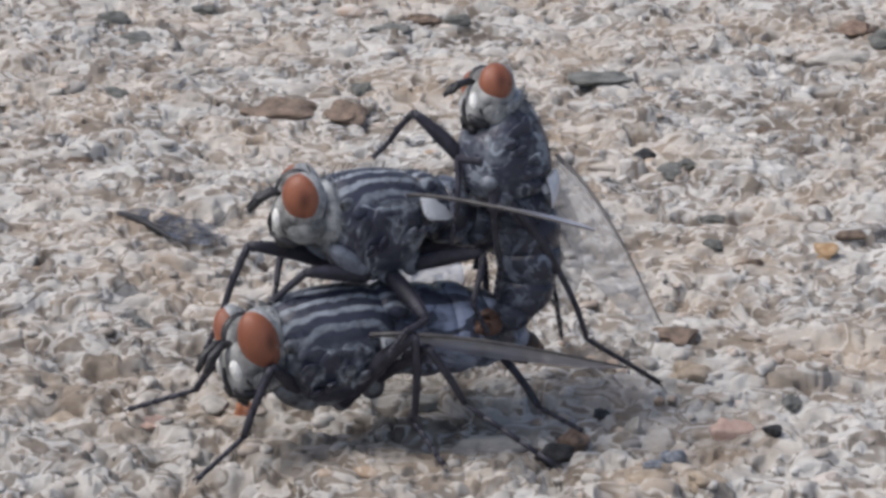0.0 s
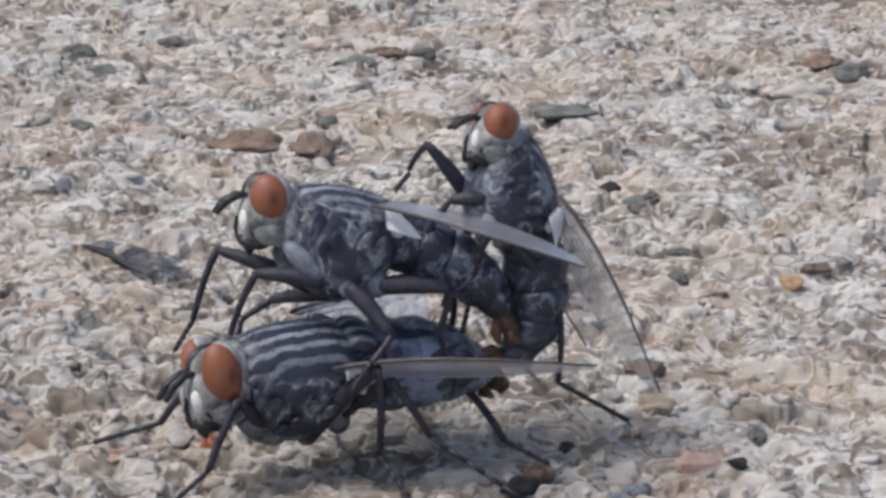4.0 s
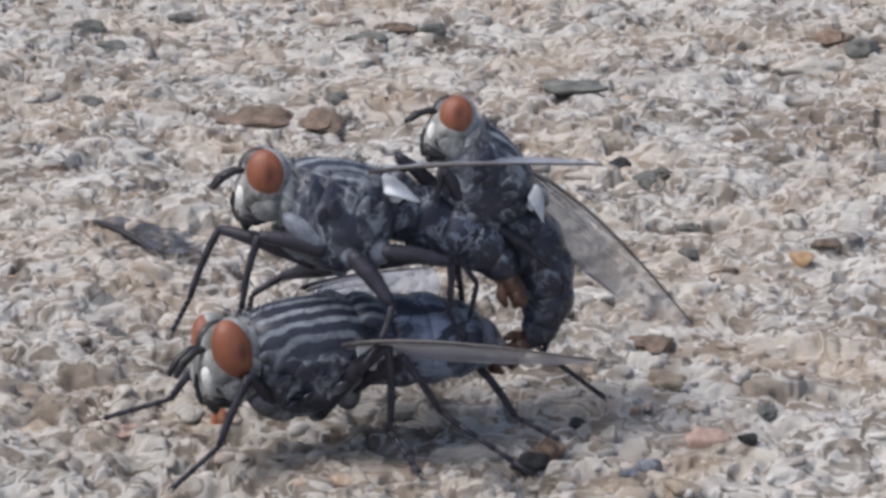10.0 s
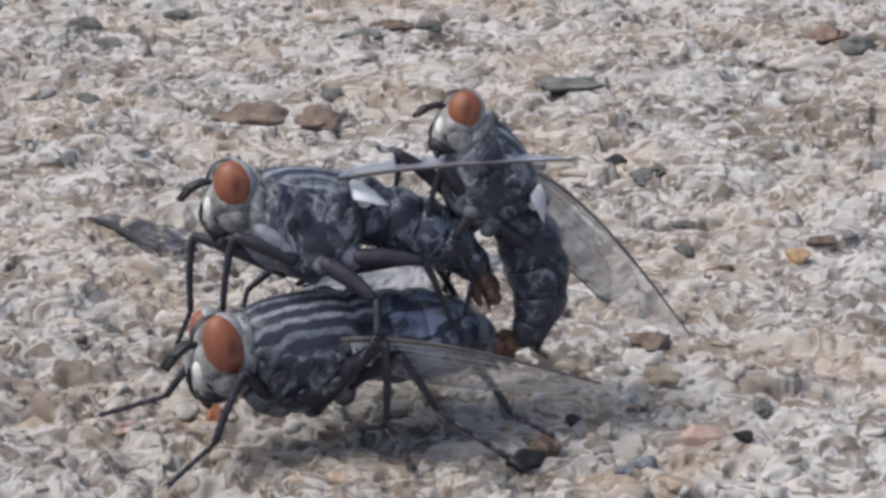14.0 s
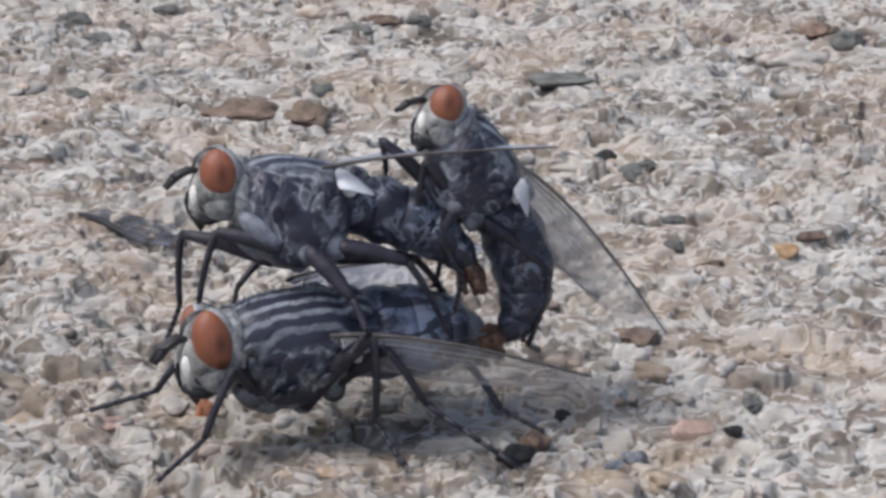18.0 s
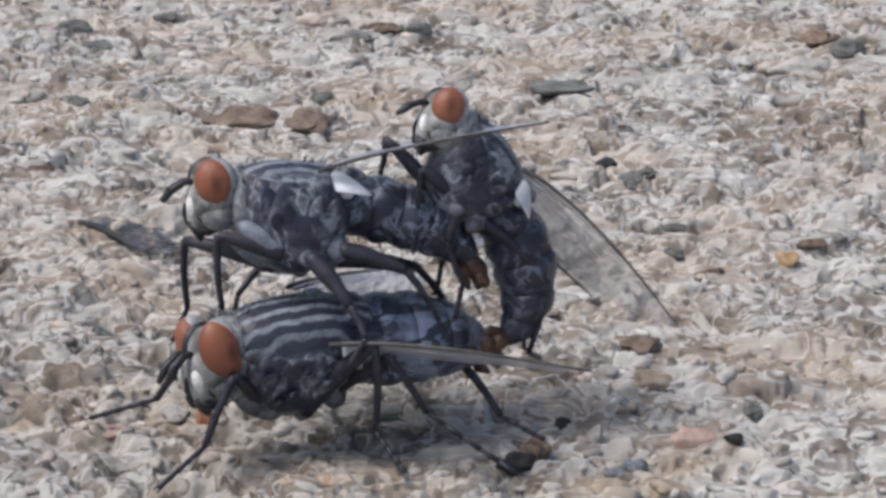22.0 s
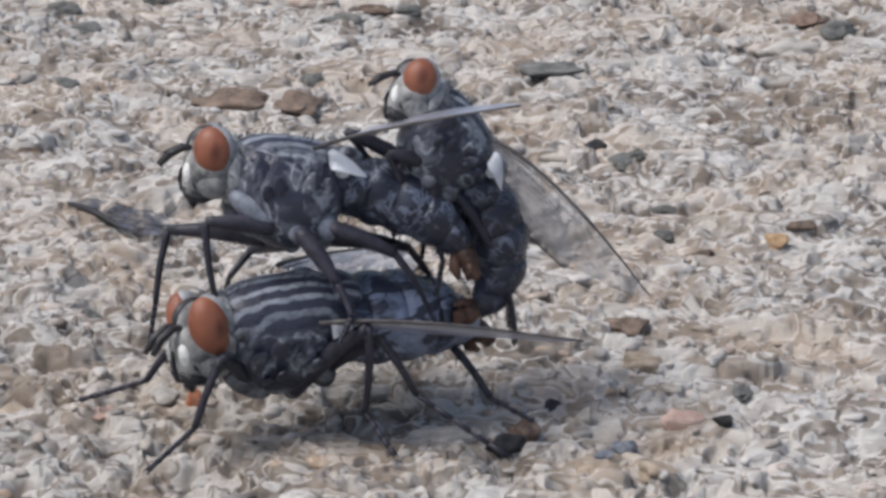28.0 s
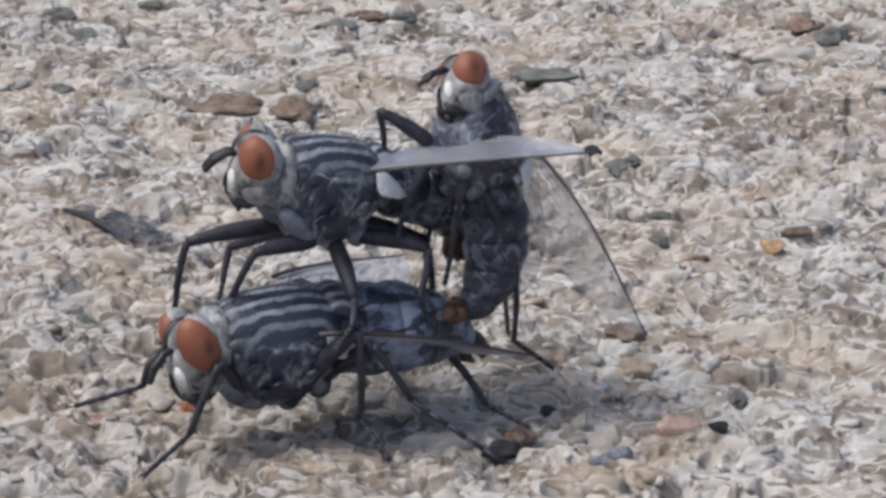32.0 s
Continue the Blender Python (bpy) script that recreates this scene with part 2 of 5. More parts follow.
def wing_material():
    """Smoky membrane: part clear, part grey, glossy where it is seen at a slant."""
    m, nt, b = material("wing membrane", 0.4, 0, 0.3)
    v = coords(nt)
    n = noise_tex(nt, v, 420.0, 3.0, 0.6)
    nt.links.new(ramp(nt, n, [(0.3, (0.36, 0.37, 0.385)), (0.7, (0.56, 0.57, 0.59))]), b.inputs["Base Color"])
    bump(nt, b, noise_tex(nt, v, 700.0, 2.0), 0.00006, 0.6)
    clear = nt.nodes.new("ShaderNodeBsdfTransparent")
    gloss = node(nt, "ShaderNodeBsdfGlossy", {"Color": (0.80, 0.83, 0.97, 1), "Roughness": 0.36})
    body = node(nt, "ShaderNodeMixShader", {0: ramp(nt, n, [(0.3, 0.26), (0.7, 0.16)]), 1: clear.outputs[0], 2: b.outputs[0]})
    slant = node(nt, "ShaderNodeLayerWeight", {"Blend": 0.5})
    sheen = math_node(nt, "MULTIPLY", math_node(nt, "POWER", slant.outputs["Facing"], 4.0), 0.75)
    both = node(nt, "ShaderNodeMixShader", {0: math_node(nt, "ADD", sheen, 0.02), 1: body.outputs[0], 2: gloss.outputs[0]})
    nt.links.new(both.outputs[0], nt.nodes["Material Output"].inputs[0])
    return m


M_THORAX, M_EYE, M_WING = thorax_material(), eye_material(), wing_material()
# bluer, brighter copy: the dusting's sheen at that fly's angle, set in the colour
M_CHEQUER = abdomen_material("silver chequered cuticle", 0.34, 0.60, (0.26, 0.305, 0.42), False, 0.5)
M_ABDOMEN = abdomen_material("faintly chequered cuticle", 0.44, 0.70, (0.23, 0.265, 0.345), True)
M_GLOOM = abdomen_material("almost black cuticle", 0.52, 0.78, (0.15, 0.175, 0.225), True)
M_DRY = simple("dry wing", (0.025, 0.030, 0.046), (0.12, 0.135, 0.17), 900.0, 0.6, 0.3)
dry = M_DRY.node_tree
dry.links.new(ramp(dry, noise_tex(dry, coords(dry), 1300.0, 3.0, 0.6), [(0.38, 0.10), (0.62, 0.62)]), dry.nodes["Principled BSDF"].inputs["Alpha"])
M_FACE = simple("silver face", (0.055, 0.057, 0.06), (0.40, 0.402, 0.395), 900.0, 0.7, 0.3)
M_PLATE = simple("dusted side plate", (0.014, 0.015, 0.021), (0.24, 0.262, 0.30), 1300.0, 0.55)
M_COXA = simple("blue-grey coxa", (0.05, 0.057, 0.077), (0.25, 0.275, 0.33), 1300.0, 0.55, 0.4)
M_CHEEK = simple("grey cheek", (0.10, 0.105, 0.11), (0.36, 0.368, 0.365), 1500.0, 0.85, 0.25, 0.00012)
M_NAPE = simple("pale nape hair", (0.15, 0.158, 0.17), (0.44, 0.455, 0.47), 1700.0, 0.85, 0.2, 0.0001)
M_BLACK = simple("black cuticle", (0.012, 0.012, 0.014), (0.03, 0.03, 0.035), 1800.0, 0.45, 0.4)
M_LEG = simple("leg cuticle", (0.019, 0.019, 0.028), (0.042, 0.041, 0.057), 1600.0, 0.5, 0.35)
M_FLAP = simple("white squama", (0.50, 0.53, 0.58), (0.70, 0.73, 0.78), 900.0, 0.55)
M_RIDGE = simple("white face patch", (0.46, 0.46, 0.45), (0.80, 0.80, 0.78), 1500.0, 0.7, 0.3, 0.00008)
M_TAIL = simple("reddish brown terminalia", (0.022, 0.015, 0.013), (0.13, 0.064, 0.040), 1050.0, 0.45, 0.4, 0.0001)
M_VEIN = simple("wing vein", (0.20, 0.195, 0.195), (0.30, 0.295, 0.29), 1500.0, 0.5)
M_COSTA = simple("dark front vein", (0.035, 0.032, 0.034), (0.09, 0.084, 0.084), 1500.0, 0.5)
M_HAIR = simple("bristle", (0.016, 0.016, 0.019), (0.03, 0.03, 0.034), 900.0, 0.5)


# ---- mesh helpers ----
def mesh_of(name, bm, mat, smooth=True):
    me = bpy.data.meshes.new(name)
    bmesh.ops.recalc_face_normals(bm, faces=bm.faces)
    for fc in bm.faces:
        fc.smooth = smooth
    bm.to_mesh(me)
    bm.free()
    me.materials.append(mat)
    return me


def part(name, bm, mat, parent, label="", smooth=True):
    ob = new(name, bm if isinstance(bm, bpy.types.Mesh) else mesh_of(name, bm, mat, smooth))
    ob.parent = parent
    return tagged(ob, label)


def rings(sections, n=28, power=2.0):
    """A closed body from rings: centre, two half-axis vectors. Sizes in mm."""
    bm = bmesh.new()
    loops = []
    for c, a, b in sections:
        c, a, b = Vector(c), Vector(a), Vector(b)
        loop = []
        for i in range(n):
            t = 2 * math.pi * i / n
            ct, st = math.cos(t), math.sin(t)
            k = (abs(ct) ** power + abs(st) ** power) ** (-1 / power)
            loop.append(bm.verts.new((c + a * ct * k + b * st * k) * MM))
        loops.append(loop)
    for l0, l1 in zip(loops, loops[1:]):
        for i in range(n):
            bm.faces.new((l0[i], l0[(i + 1) % n], l1[(i + 1) % n], l1[i]))
    bm.faces.new(loops[0][::-1])
    bm.faces.new(loops[-1])
    return bm


def along_x(profile, k=1.0, n=28, power=2.0):
    """Rings along x: (x, half width, half height, z of centre)."""
    return rings([((x * k, 0, z * k), (0, w * k, 0), (0, 0, h * k)) for x, w, h, z in profile], n, power)


def tube(points, radii, n=8, bm=None):
    bm = bm or bmesh.new()
    pts = [Vector(p) for p in points]
    loops = []
    for i, p in enumerate(pts):
        d = (pts[min(i + 1, len(pts) - 1)] - pts[max(i - 1, 0)]).normalized()
        a = d.cross(Vector((0.13, 0.29, 0.95))).normalized()
        b = d.cross(a)
        loops.append([bm.verts.new((p + (a * math.cos(t) + b * math.sin(t)) * radii[i]) * MM) for t in (2 * math.pi * j / n for j in range(n))])
    for l0, l1 in zip(loops, loops[1:]):
        for i in range(n):
            bm.faces.new((l0[i], l0[(i + 1) % n], l1[(i + 1) % n], l1[i]))
    bm.faces.new(loops[0][::-1])
    bm.faces.new(loops[-1])
    return bm


def ellipsoid(c, r, turn=(0, 0, 0), bm=None, u=20, v=14):
    bm = bm or bmesh.new()
    m = Matrix.Translation(Vector(c) * MM) @ Euler([radians(a) for a in turn]).to_matrix().to_4x4() @ Matrix.Diagonal((r[0] * MM, r[1] * MM, r[2] * MM, 1))
    bmesh.ops.create_uvsphere(bm, u_segments=u, v_segments=v, radius=1, matrix=m)
    return bm


def bristles(spots, rng, length, width, back=(-0.8, 0, 0.1)):
    """Thin bent cones standing on spots of (point, normal) in mm."""
    bm = bmesh.new()
    for p, nrm in spots:
        p, nrm = Vector(p), Vector(nrm).normalized()
        ln = length * rng.uniform(0.6, 1.25)
        d1 = (nrm + Vector(back) * 0.5 + Vector([rng.uniform(-0.2, 0.2) for _ in range(3)])).normalized()
        d2 = (nrm * 0.6 + Vector(back) + Vector([rng.uniform(-0.2, 0.2) for _ in range(3)])).normalized()
        tube([p - nrm * 0.05, p + d1 * ln * 0.5, p + d1 * ln * 0.5 + d2 * ln * 0.5], [width, width * 0.7, width * 0.15], 3, bm)
    return bm


# ---- the flies ----
THORAX = [(2.42, 0.45, 0.55, 0.25), (2.36, 0.75, 0.85, 0.22), (2.15, 1.15, 1.25, 0.1), (1.7, 1.50, 1.76, -0.16), (1.1, 1.78, 2.10, -0.40), (0.3, 1.92, 2.26, -0.50), (-0.5, 1.92, 2.24, -0.50), (-1.2, 1.78, 2.04, -0.38), (-1.8, 1.45, 1.6, -0.18), (-2.2, 1.05, 1.05, 0.05), (-2.4, 0.6, 0.6, 0.1)]


def flank(x, z):
    """Half width of the thorax at x and z, in mm."""
    for (x0, w0, h0, c0), (x1, w1, h1, c1) in zip(THORAX, THORAX[1:]):
        if x1 <= x <= x0:
            f = (x0 - x) / (x0 - x1)
            w, h, c = w0 + (w1 - w0) * f, h0 + (h1 - h0) * f, c0 + (c1 - c0) * f
            return w * math.sqrt(max(0.0, 1 - ((z - c) / h) ** 2))
    return 0.0


def wing_outline(s):
    """Leading and trailing edge across the wing at the share s of its length, in mm."""
    lead = 0.42 * math.sin(math.pi * min(1, s * 1.02) ** 0.8) + 0.25 * (1 - s)
    trail = -2.55 * (math.sin(math.pi * (0.10 + 0.90 * s) ** 0.85)) ** 0.62 if s < 1 else 0.0
    return lead, min(trail, lead - 0.02)


def wing_blade(k, parent, mat):
    length, n, w = 9.2, 26, 10
    bm = bmesh.new()

    def at(s, q):
        lead, trail = wing_outline(s)
        y = lead + (trail - lead) * q
        z = 0.06 * math.sin(q * 9.0) * (1 - s) * math.sin(math.pi * s) + 0.10 * math.sin(math.pi * s) * math.sin(math.pi * q) - 0.22 * math.sin(math.pi * s ** 0.75)
        return Vector((s * length, y, z)) * k
    for lift in (0.012, -0.012):
        grid = [[bm.verts.new((at(i / n, j / w) + Vector((0, 0, lift))) * MM) for j in range(w + 1)] for i in range(n + 1)]
        for i in range(n):
            for j in range(w):
                bm.faces.new((grid[i][j], grid[i + 1][j], grid[i + 1][j + 1], grid[i][j + 1]))
    blade = part("wing", bm, mat, parent, "smoky wing membrane")
    # long veins run from the root; two short ones cross
    lines = [(0.0, 0.0, 1.0, 0.0, 0.09), (0.02, 0.10, 0.62, 0.02, 0.05), (0.04, 0.2, 0.97, 0.14, 0.024), (0.05, 0.3, 0.95, 0.36, 0.018), (0.06, 0.45, 0.80, 0.44, 0.017), (0.06, 0.6, 0.62, 0.93, 0.016), (0.05, 0.8, 0.34, 0.97, 0.014)]
    for s0, q0, s1, q1, r in lines:
        pts = [at(s0 + (s1 - s0) * i / 12, q0 + (q1 - q0) * (i / 12) ** 1.3) for i in range(13)]
        part("vein", tube(pts, [r * 0.7 * k * (1.5 - 0.9 * i / 12) for i in range(13)], 5), M_COSTA if r > 0.05 else M_VEIN, blade)
    for s0, q0, s1, q1 in ((0.42, 0.13, 0.45, 0.38), (0.63, 0.38, 0.56, 0.82), (0.80, 0.44, 0.86, 0.22)):
        pts = [at(s0 + (s1 - s0) * i / 5, q0 + (q1 - q0) * i / 5) for i in range(6)]
        part("vein", tube(pts, [0.014 * k] * 6, 5), M_VEIN, blade)
    return blade


def make_fly(name, label, k, bend, stretch, seed, tail_drop, belly, lens, coxa=M_COXA, wing=1.0, girth=1.0, root=-0.35, swell=0.11):
    """One flesh fly, nose along +x, left along +y. bend: degrees by which each abdominal segment turns down."""
    rng = random.Random(seed)
    fly = new(name)
    tagged(fly, label, "fly", "flies piled on one another")
    th = part("thorax", along_x(THORAX, k), M_THORAX, fly, "black thorax with grey lengthwise stripes")
    spots = []
    for _ in range(230):
        x, w, h, z = THORAX[rng.randrange(2, len(THORAX) - 1)]
        a = rng.uniform(-0.5, math.pi + 0.5)
        spots.append(((x * k + rng.uniform(-0.25, 0.25), w * k * math.cos(a), z * k + h * k * math.sin(a)), (0, math.cos(a), math.sin(a))))
    part("bristles", bristles(spots, rng, 0.5 * k, 0.015), M_HAIR, th)["kind"] = "stuff"
    part("scutellum", ellipsoid((-2.25 * k, 0, 1.05 * k), (0.75 * k, 1.05 * k, 0.5 * k), (0, -12, 0)), M_THORAX, fly)
    part("nape", along_x([(2.62, 0.8, 0.9, 0.25), (2.52, 1.1, 1.2, 0.2), (2.3, 1.2, 1.34, 0.1), (2.0, 1.18, 1.36, 0.0)], k, 24), M_NAPE, fly, "pale grey hair behind the head")
    for s in (1, -1):
        part("squama", rings([((x * k, y * s * k, z * k), (0, 0.07 * k, 0), (0.05 * k, -0.3 * h * s * k, h * k)) for x, y, z, h in ((-1.28, 1.72, 0.52, 0.36), (-1.4, 1.84, 0.50, 0.48), (-1.75, 1.93, 0.42, 0.44), (-2.25, 1.92, 0.24, 0.30), (-2.65, 1.78, 0.10, 0.14), (-2.8, 1.70, 0.05, 0.05))], 16, 3.0), M_FLAP, fly, "white scale at the root of the wing")
        part("shoulder", ellipsoid((1.75 * k, 1.17 * s * k, 0.55 * k), (0.5 * k, 0.16 * k, 0.32 * k), (0, -20, 0)), M_PLATE, fly)
        part("haltere", ellipsoid((-1.85 * k, 1.62 * s * k, 0.05 * k), (0.28 * k, 0.18 * k, 0.18 * k), u=12, v=8), M_FLAP, fly)
        for x, y, z, r, turn in ((1.48, 1.0, -1.68, (1.15, 0.40, 0.46), 35) if k > 0.9 else (1.0, 0.85, -1.75, (0.8, 0.40, 0.36), 27), (-0.4, 0.9, -2.2, (0.46, 0.42, 0.55), 0), (-1.5, 0.85, -1.85, (0.50, 0.42, 0.68), -20)):
            part("coxa", ellipsoid((x * k, y * s * k, z * k), tuple(v * k for v in r), (0, -turn, 0), u=14, v=10), coxa, fly)
        for x, z, r, turn in ((1.45, 0.35, (0.34, 0.13, 0.30), 30), (1.25, -0.45, (0.44, 0.12, 0.74), 24), (0.55, 0.05, (0.50, 0.12, 0.58), -10), (0.45, -1.0, (0.30, 0.13, 0.72), 30), (0.95, -1.25, (0.26, 0.12, 0.60), 24), (-0.15, -0.55, (0.26, 0.12, 0.76), 12), (-0.1, 0.45, (0.30, 0.11, 0.22), -30), (-0.55, -0.85, (0.30, 0.13, 0.82), -14), (-0.85, 0.1, (0.28, 0.12, 0.40), 20), (-1.2, -0.75, (0.26, 0.14, 0.62), -22), (-1.45, -0.05, (0.20, 0.12, 0.30), 10)):
            part("side_plate", ellipsoid((x * k, flank(x, z) * 0.965 * s * k, z * k), tuple(v * k for v in r), (s * 38 * z, turn, 0), u=18, v=14), M_THORAX, fly)
    # abdomen: overlapping segments along a line that turns down
    p, a = Vector((-1.75 * k, 0, root * k)), math.pi
    sizes = [(1.25, 1.25, 1.3), (1.62, 1.62, 1.35), (1.78, 1.62, 1.4), (1.62, 1.42, 1.35), (1.15, 1.0, 1.0)]
    hair = []
    for i, (w, h, ln) in enumerate(sizes):
        ln, w, h = ln * stretch, w * girth, h * girth
        w2, h2 = (sizes[i + 1][0] * girth, sizes[i + 1][1] * girth) if i + 1 < len(sizes) else (0.45, 0.45)
        secs = []
        for j in range(6):
            f = j / 5
            b = a + radians(bend[i]) * f
            d = Vector((math.cos(b), 0, math.sin(b)))
            up = Vector((math.sin(b), 0, -math.cos(b)))
            lip = 0.95 + swell * math.sin(math.pi * min(1, f * 1.25))
            c = p + d * ln * k * f
            secs.append((c, (0, (w + (w2 - w) * f) * k * lip, 0), up * (h + (h2 - h) * f) * k * lip))
        seg = part("abdomen_segment", rings(secs, 24), belly, fly)
        hair = []
        for _ in range(46):
            c, ay, az = secs[rng.randrange(2, 6)]
            t = rng.uniform(0, 2 * math.pi)
            nrm = Vector(ay) * math.cos(t) + Vector(az) * math.sin(t)
            hair.append((Vector(c) + nrm, nrm))
        part("bristles", bristles(hair, rng, 0.42 * k, 0.016, tuple(d * 0.9)), M_HAIR, seg)["kind"] = "stuff"
        p, a = secs[-1][0], b
    d = Vector((math.cos(a + radians(tail_drop)), 0, math.sin(a + radians(tail_drop))))
    tail = ellipsoid(p + d * 0.25 * k, (0.66 * k, 0.50 * k, 0.44 * k), (0, -math.degrees(a), 0), u=16, v=12)
    ellipsoid(p + d * 0.75 * k, (0.50 * k, 0.34 * k, 0.32 * k), (0, -math.degrees(a), 0), tail, 14, 10)
    side = Vector((0, 1, 0))
    under = d.cross(side)
    for s in (1, -1):
        tube([p + d * 0.6 * k + side * 0.14 * s * k, p + d * 0.92 * k + side * 0.13 * s * k + under * 0.1 * k, p + d * 1.12 * k + side * 0.06 * s * k + under * 0.24 * k], [0.28 * k, 0.2 * k, 0.09 * k], 8, tail)
    tube([p + under * 0.3 * k, p + d * 0.55 * k + under * 0.62 * k, p + d * 1.0 * k + under * 0.58 * k], [0.3 * k, 0.24 * k, 0.1 * k], 8, tail)
    part("tail_tip", tail, M_TAIL, fly, "reddish brown tip of the abdomen")
    # head, turning at the neck
    head = part("head", along_x([(0.15, 0.6, 0.7, 0.1), (0.22, 1.0, 1.1, 0.05), (0.5, 1.2, 1.32, 0.0), (0.95, 1.16, 1.3, -0.08), (1.35, 0.96, 1.15, -0.25), (1.68, 0.75, 0.95, -0.38), (1.86, 0.5, 0.68, -0.45), (1.92, 0.22, 0.3, -0.5)], k, 26), M_FACE, fly, "silvery white face")
    head.location = Vector((2.35, 0, 0.32)) * k * MM
    for s in (1, -1):
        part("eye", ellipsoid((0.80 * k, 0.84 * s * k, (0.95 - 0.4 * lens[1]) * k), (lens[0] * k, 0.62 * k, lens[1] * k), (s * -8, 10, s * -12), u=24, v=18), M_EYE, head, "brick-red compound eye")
        part("eye_rim", ellipsoid((0.60 * k, 0.76 * s * k, (0.92 - 0.4 * lens[1]) * k), ((lens[0] - 0.04) * k, 0.58 * k, (lens[1] + 0.09) * k), (s * -8, 10, s * -12), u=24, v=18), M_NAPE, head, "pale silver rim behind the eye")
        an = tube([(1.45 * k, 0.2 * s * k, 0.62 * k), (1.95 * k, 0.24 * s * k, 0.62 * k), (2.45 * k, 0.28 * s * k, 0.34 * k), (2.85 * k, 0.30 * s * k, -0.12 * k)], [0.11 * k, 0.15 * k, 0.17 * k, 0.10 * k], 9)
        tube([(2.3 * k, 0.28 * s * k, 0.36 * k), (2.65 * k, 0.5 * s * k, 0.4 * k), (2.9 * k, 0.8 * s * k, 0.35 * k)], [0.04 * k, 0.025 * k, 0.006 * k], 4, an)
        part("antenna", an, M_BLACK, head)
        part("cheek", ellipsoid((0.62 * k, 0.66 * s * k, -0.62 * k), (0.85 * k, 0.46 * k, 0.72 * k), (0, 14, 0), u=18, v=14), M_CHEEK, head)
        part("face_ridge", ellipsoid((1.70 * k, 0.46 * s * k, -0.36 * k), (0.24 * k, 0.28 * k, 0.44 * k), (0, 8, 0), u=14, v=12), M_RIDGE, head, "white patch beside the mouth")
        # black strip that stands for the shade in the groove beside the cheek
        part("face_groove_shade", tube([(1.42 * k, 0.66 * s * k, 0.2 * k), (1.62 * k, 0.7 * s * k, -0.3 * k), (1.5 * k, 0.72 * s * k, -0.8 * k), (1.2 * k, 0.68 * s * k, -1.1 * k)], [0.03 * k, 0.06 * k, 0.08 * k, 0.05 * k], 7), M_BLACK, head)
        part("mouth_rim", tube([(1.85 * k, 0.3 * s * k, -0.95 * k), (1.6 * k, 0.45 * s * k, -1.25 * k), (1.1 * k, 0.55 * s * k, -1.34 * k), (0.7 * k, 0.5 * s * k, -1.28 * k)], [0.12 * k, 0.22 * k, 0.2 * k, 0.1 * k], 7), M_BLACK, head)
    part("face_rim", tube([(1.94 * k, 0, -0.2 * k), (2.0 * k, 0, -0.6 * k), (1.86 * k, 0, -1.02 * k), (1.6 * k, 0, -1.25 * k)], [0.05 * k, 0.10 * k, 0.13 * k, 0.09 * k], 8), M_BLACK, head)
    part("forehead", ellipsoid((0.95 * k, 0, 0.72 * k), (0.78 * k, 0.62 * k, 0.72 * k), (0, 24, 0)), M_FACE, head, "silver-dusted forehead")
    part("brow_stripe", ellipsoid((1.02 * k, 0, 0.82 * k), (0.8 * k, 0.3 * k, 0.7 * k), (0, 24, 0)), M_BLACK, head)
    mouth = ellipsoid((1.3 * k, 0, -1.18 * k), (0.5 * k, 0.42 * k, 0.36 * k))
    tube([(1.35 * k, 0, -1.25 * k), (1.4 * k, 0, -1.5 * k), (1.55 * k, 0, -1.62 * k)], [0.24 * k, 0.2 * k, 0.24 * k], 10, mouth)
    part("proboscis", mouth, M_BLACK, head)
    hs = []
    for _ in range(60):
        t = rng.uniform(0.2, math.pi - 0.2)
        hs.append(((0.4 * k, 1.38 * k * math.cos(t), 1.35 * k * math.sin(t)), (0.2, math.cos(t), math.sin(t))))
    for _ in range(26):
        hs.append(((1.35 * k, rng.choice((-1, 1)) * rng.uniform(0.25, 0.5) * k, rng.uniform(-0.9, 0.9) * k), (1, rng.uniform(-0.4, 0.4), 0.2)))
    part("bristles", bristles(hs, rng, 0.38 * k, 0.016, (0.3, 0, 0.2)), M_HAIR, head)["kind"] = "stuff"
    pale = []
    for _ in range(260):
        x, t = rng.uniform(1.95, 2.5), rng.uniform(-2.2, math.pi + 2.2)
        pale.append(((x * k, 1.2 * k * math.cos(t), 0.08 * k + 1.34 * k * math.sin(t)), (0.3, math.cos(t), math.sin(t))))
    part("pale_hair", bristles(pale, rng, 0.3 * k, 0.018, (0.2, 0, -0.5)), M_NAPE, fly, "pale fine hair on the neck")["kind"] = "stuff"
    left = wing_blade(k * wing, fly, M_WING)
    right = wing_blade(k * wing, fly, M_WING)
    for w, s in ((left, 1), (right, -1)):
        w.location = Vector((-0.75, 1.72 * s, 0.95)) * k * MM
    return {"fly": fly, "head": head, "left": left, "right": right, "k": k}


def wing_turn(d, e):
    """The turn that lays a wing along d with its leading edge towards e."""
    d = Vector(d).normalized()
    e = Vector(e)
    e = (e - d * e.dot(d)).normalized()
    return Matrix((d, e, d.cross(e))).transposed().to_4x4()


fly_low = make_fly("fly", "dark striped fly with brick-red eyes standing on concrete", 1.12, (1, 3, 6, 9, 12), 0.98, 11, 10, M_CHEQUER, (0.73, 1.18), M_PLATE, girth=1.02, root=-0.42, swell=0.08)
fly_mid = make_fly("fly", "dark striped fly with brick-red eyes riding on another fly", 1.0, (4, 7, 10, 12, 12), 0.94, 12, 20, M_ABDOMEN, (0.79, 0.98), girth=0.80, root=0.04)
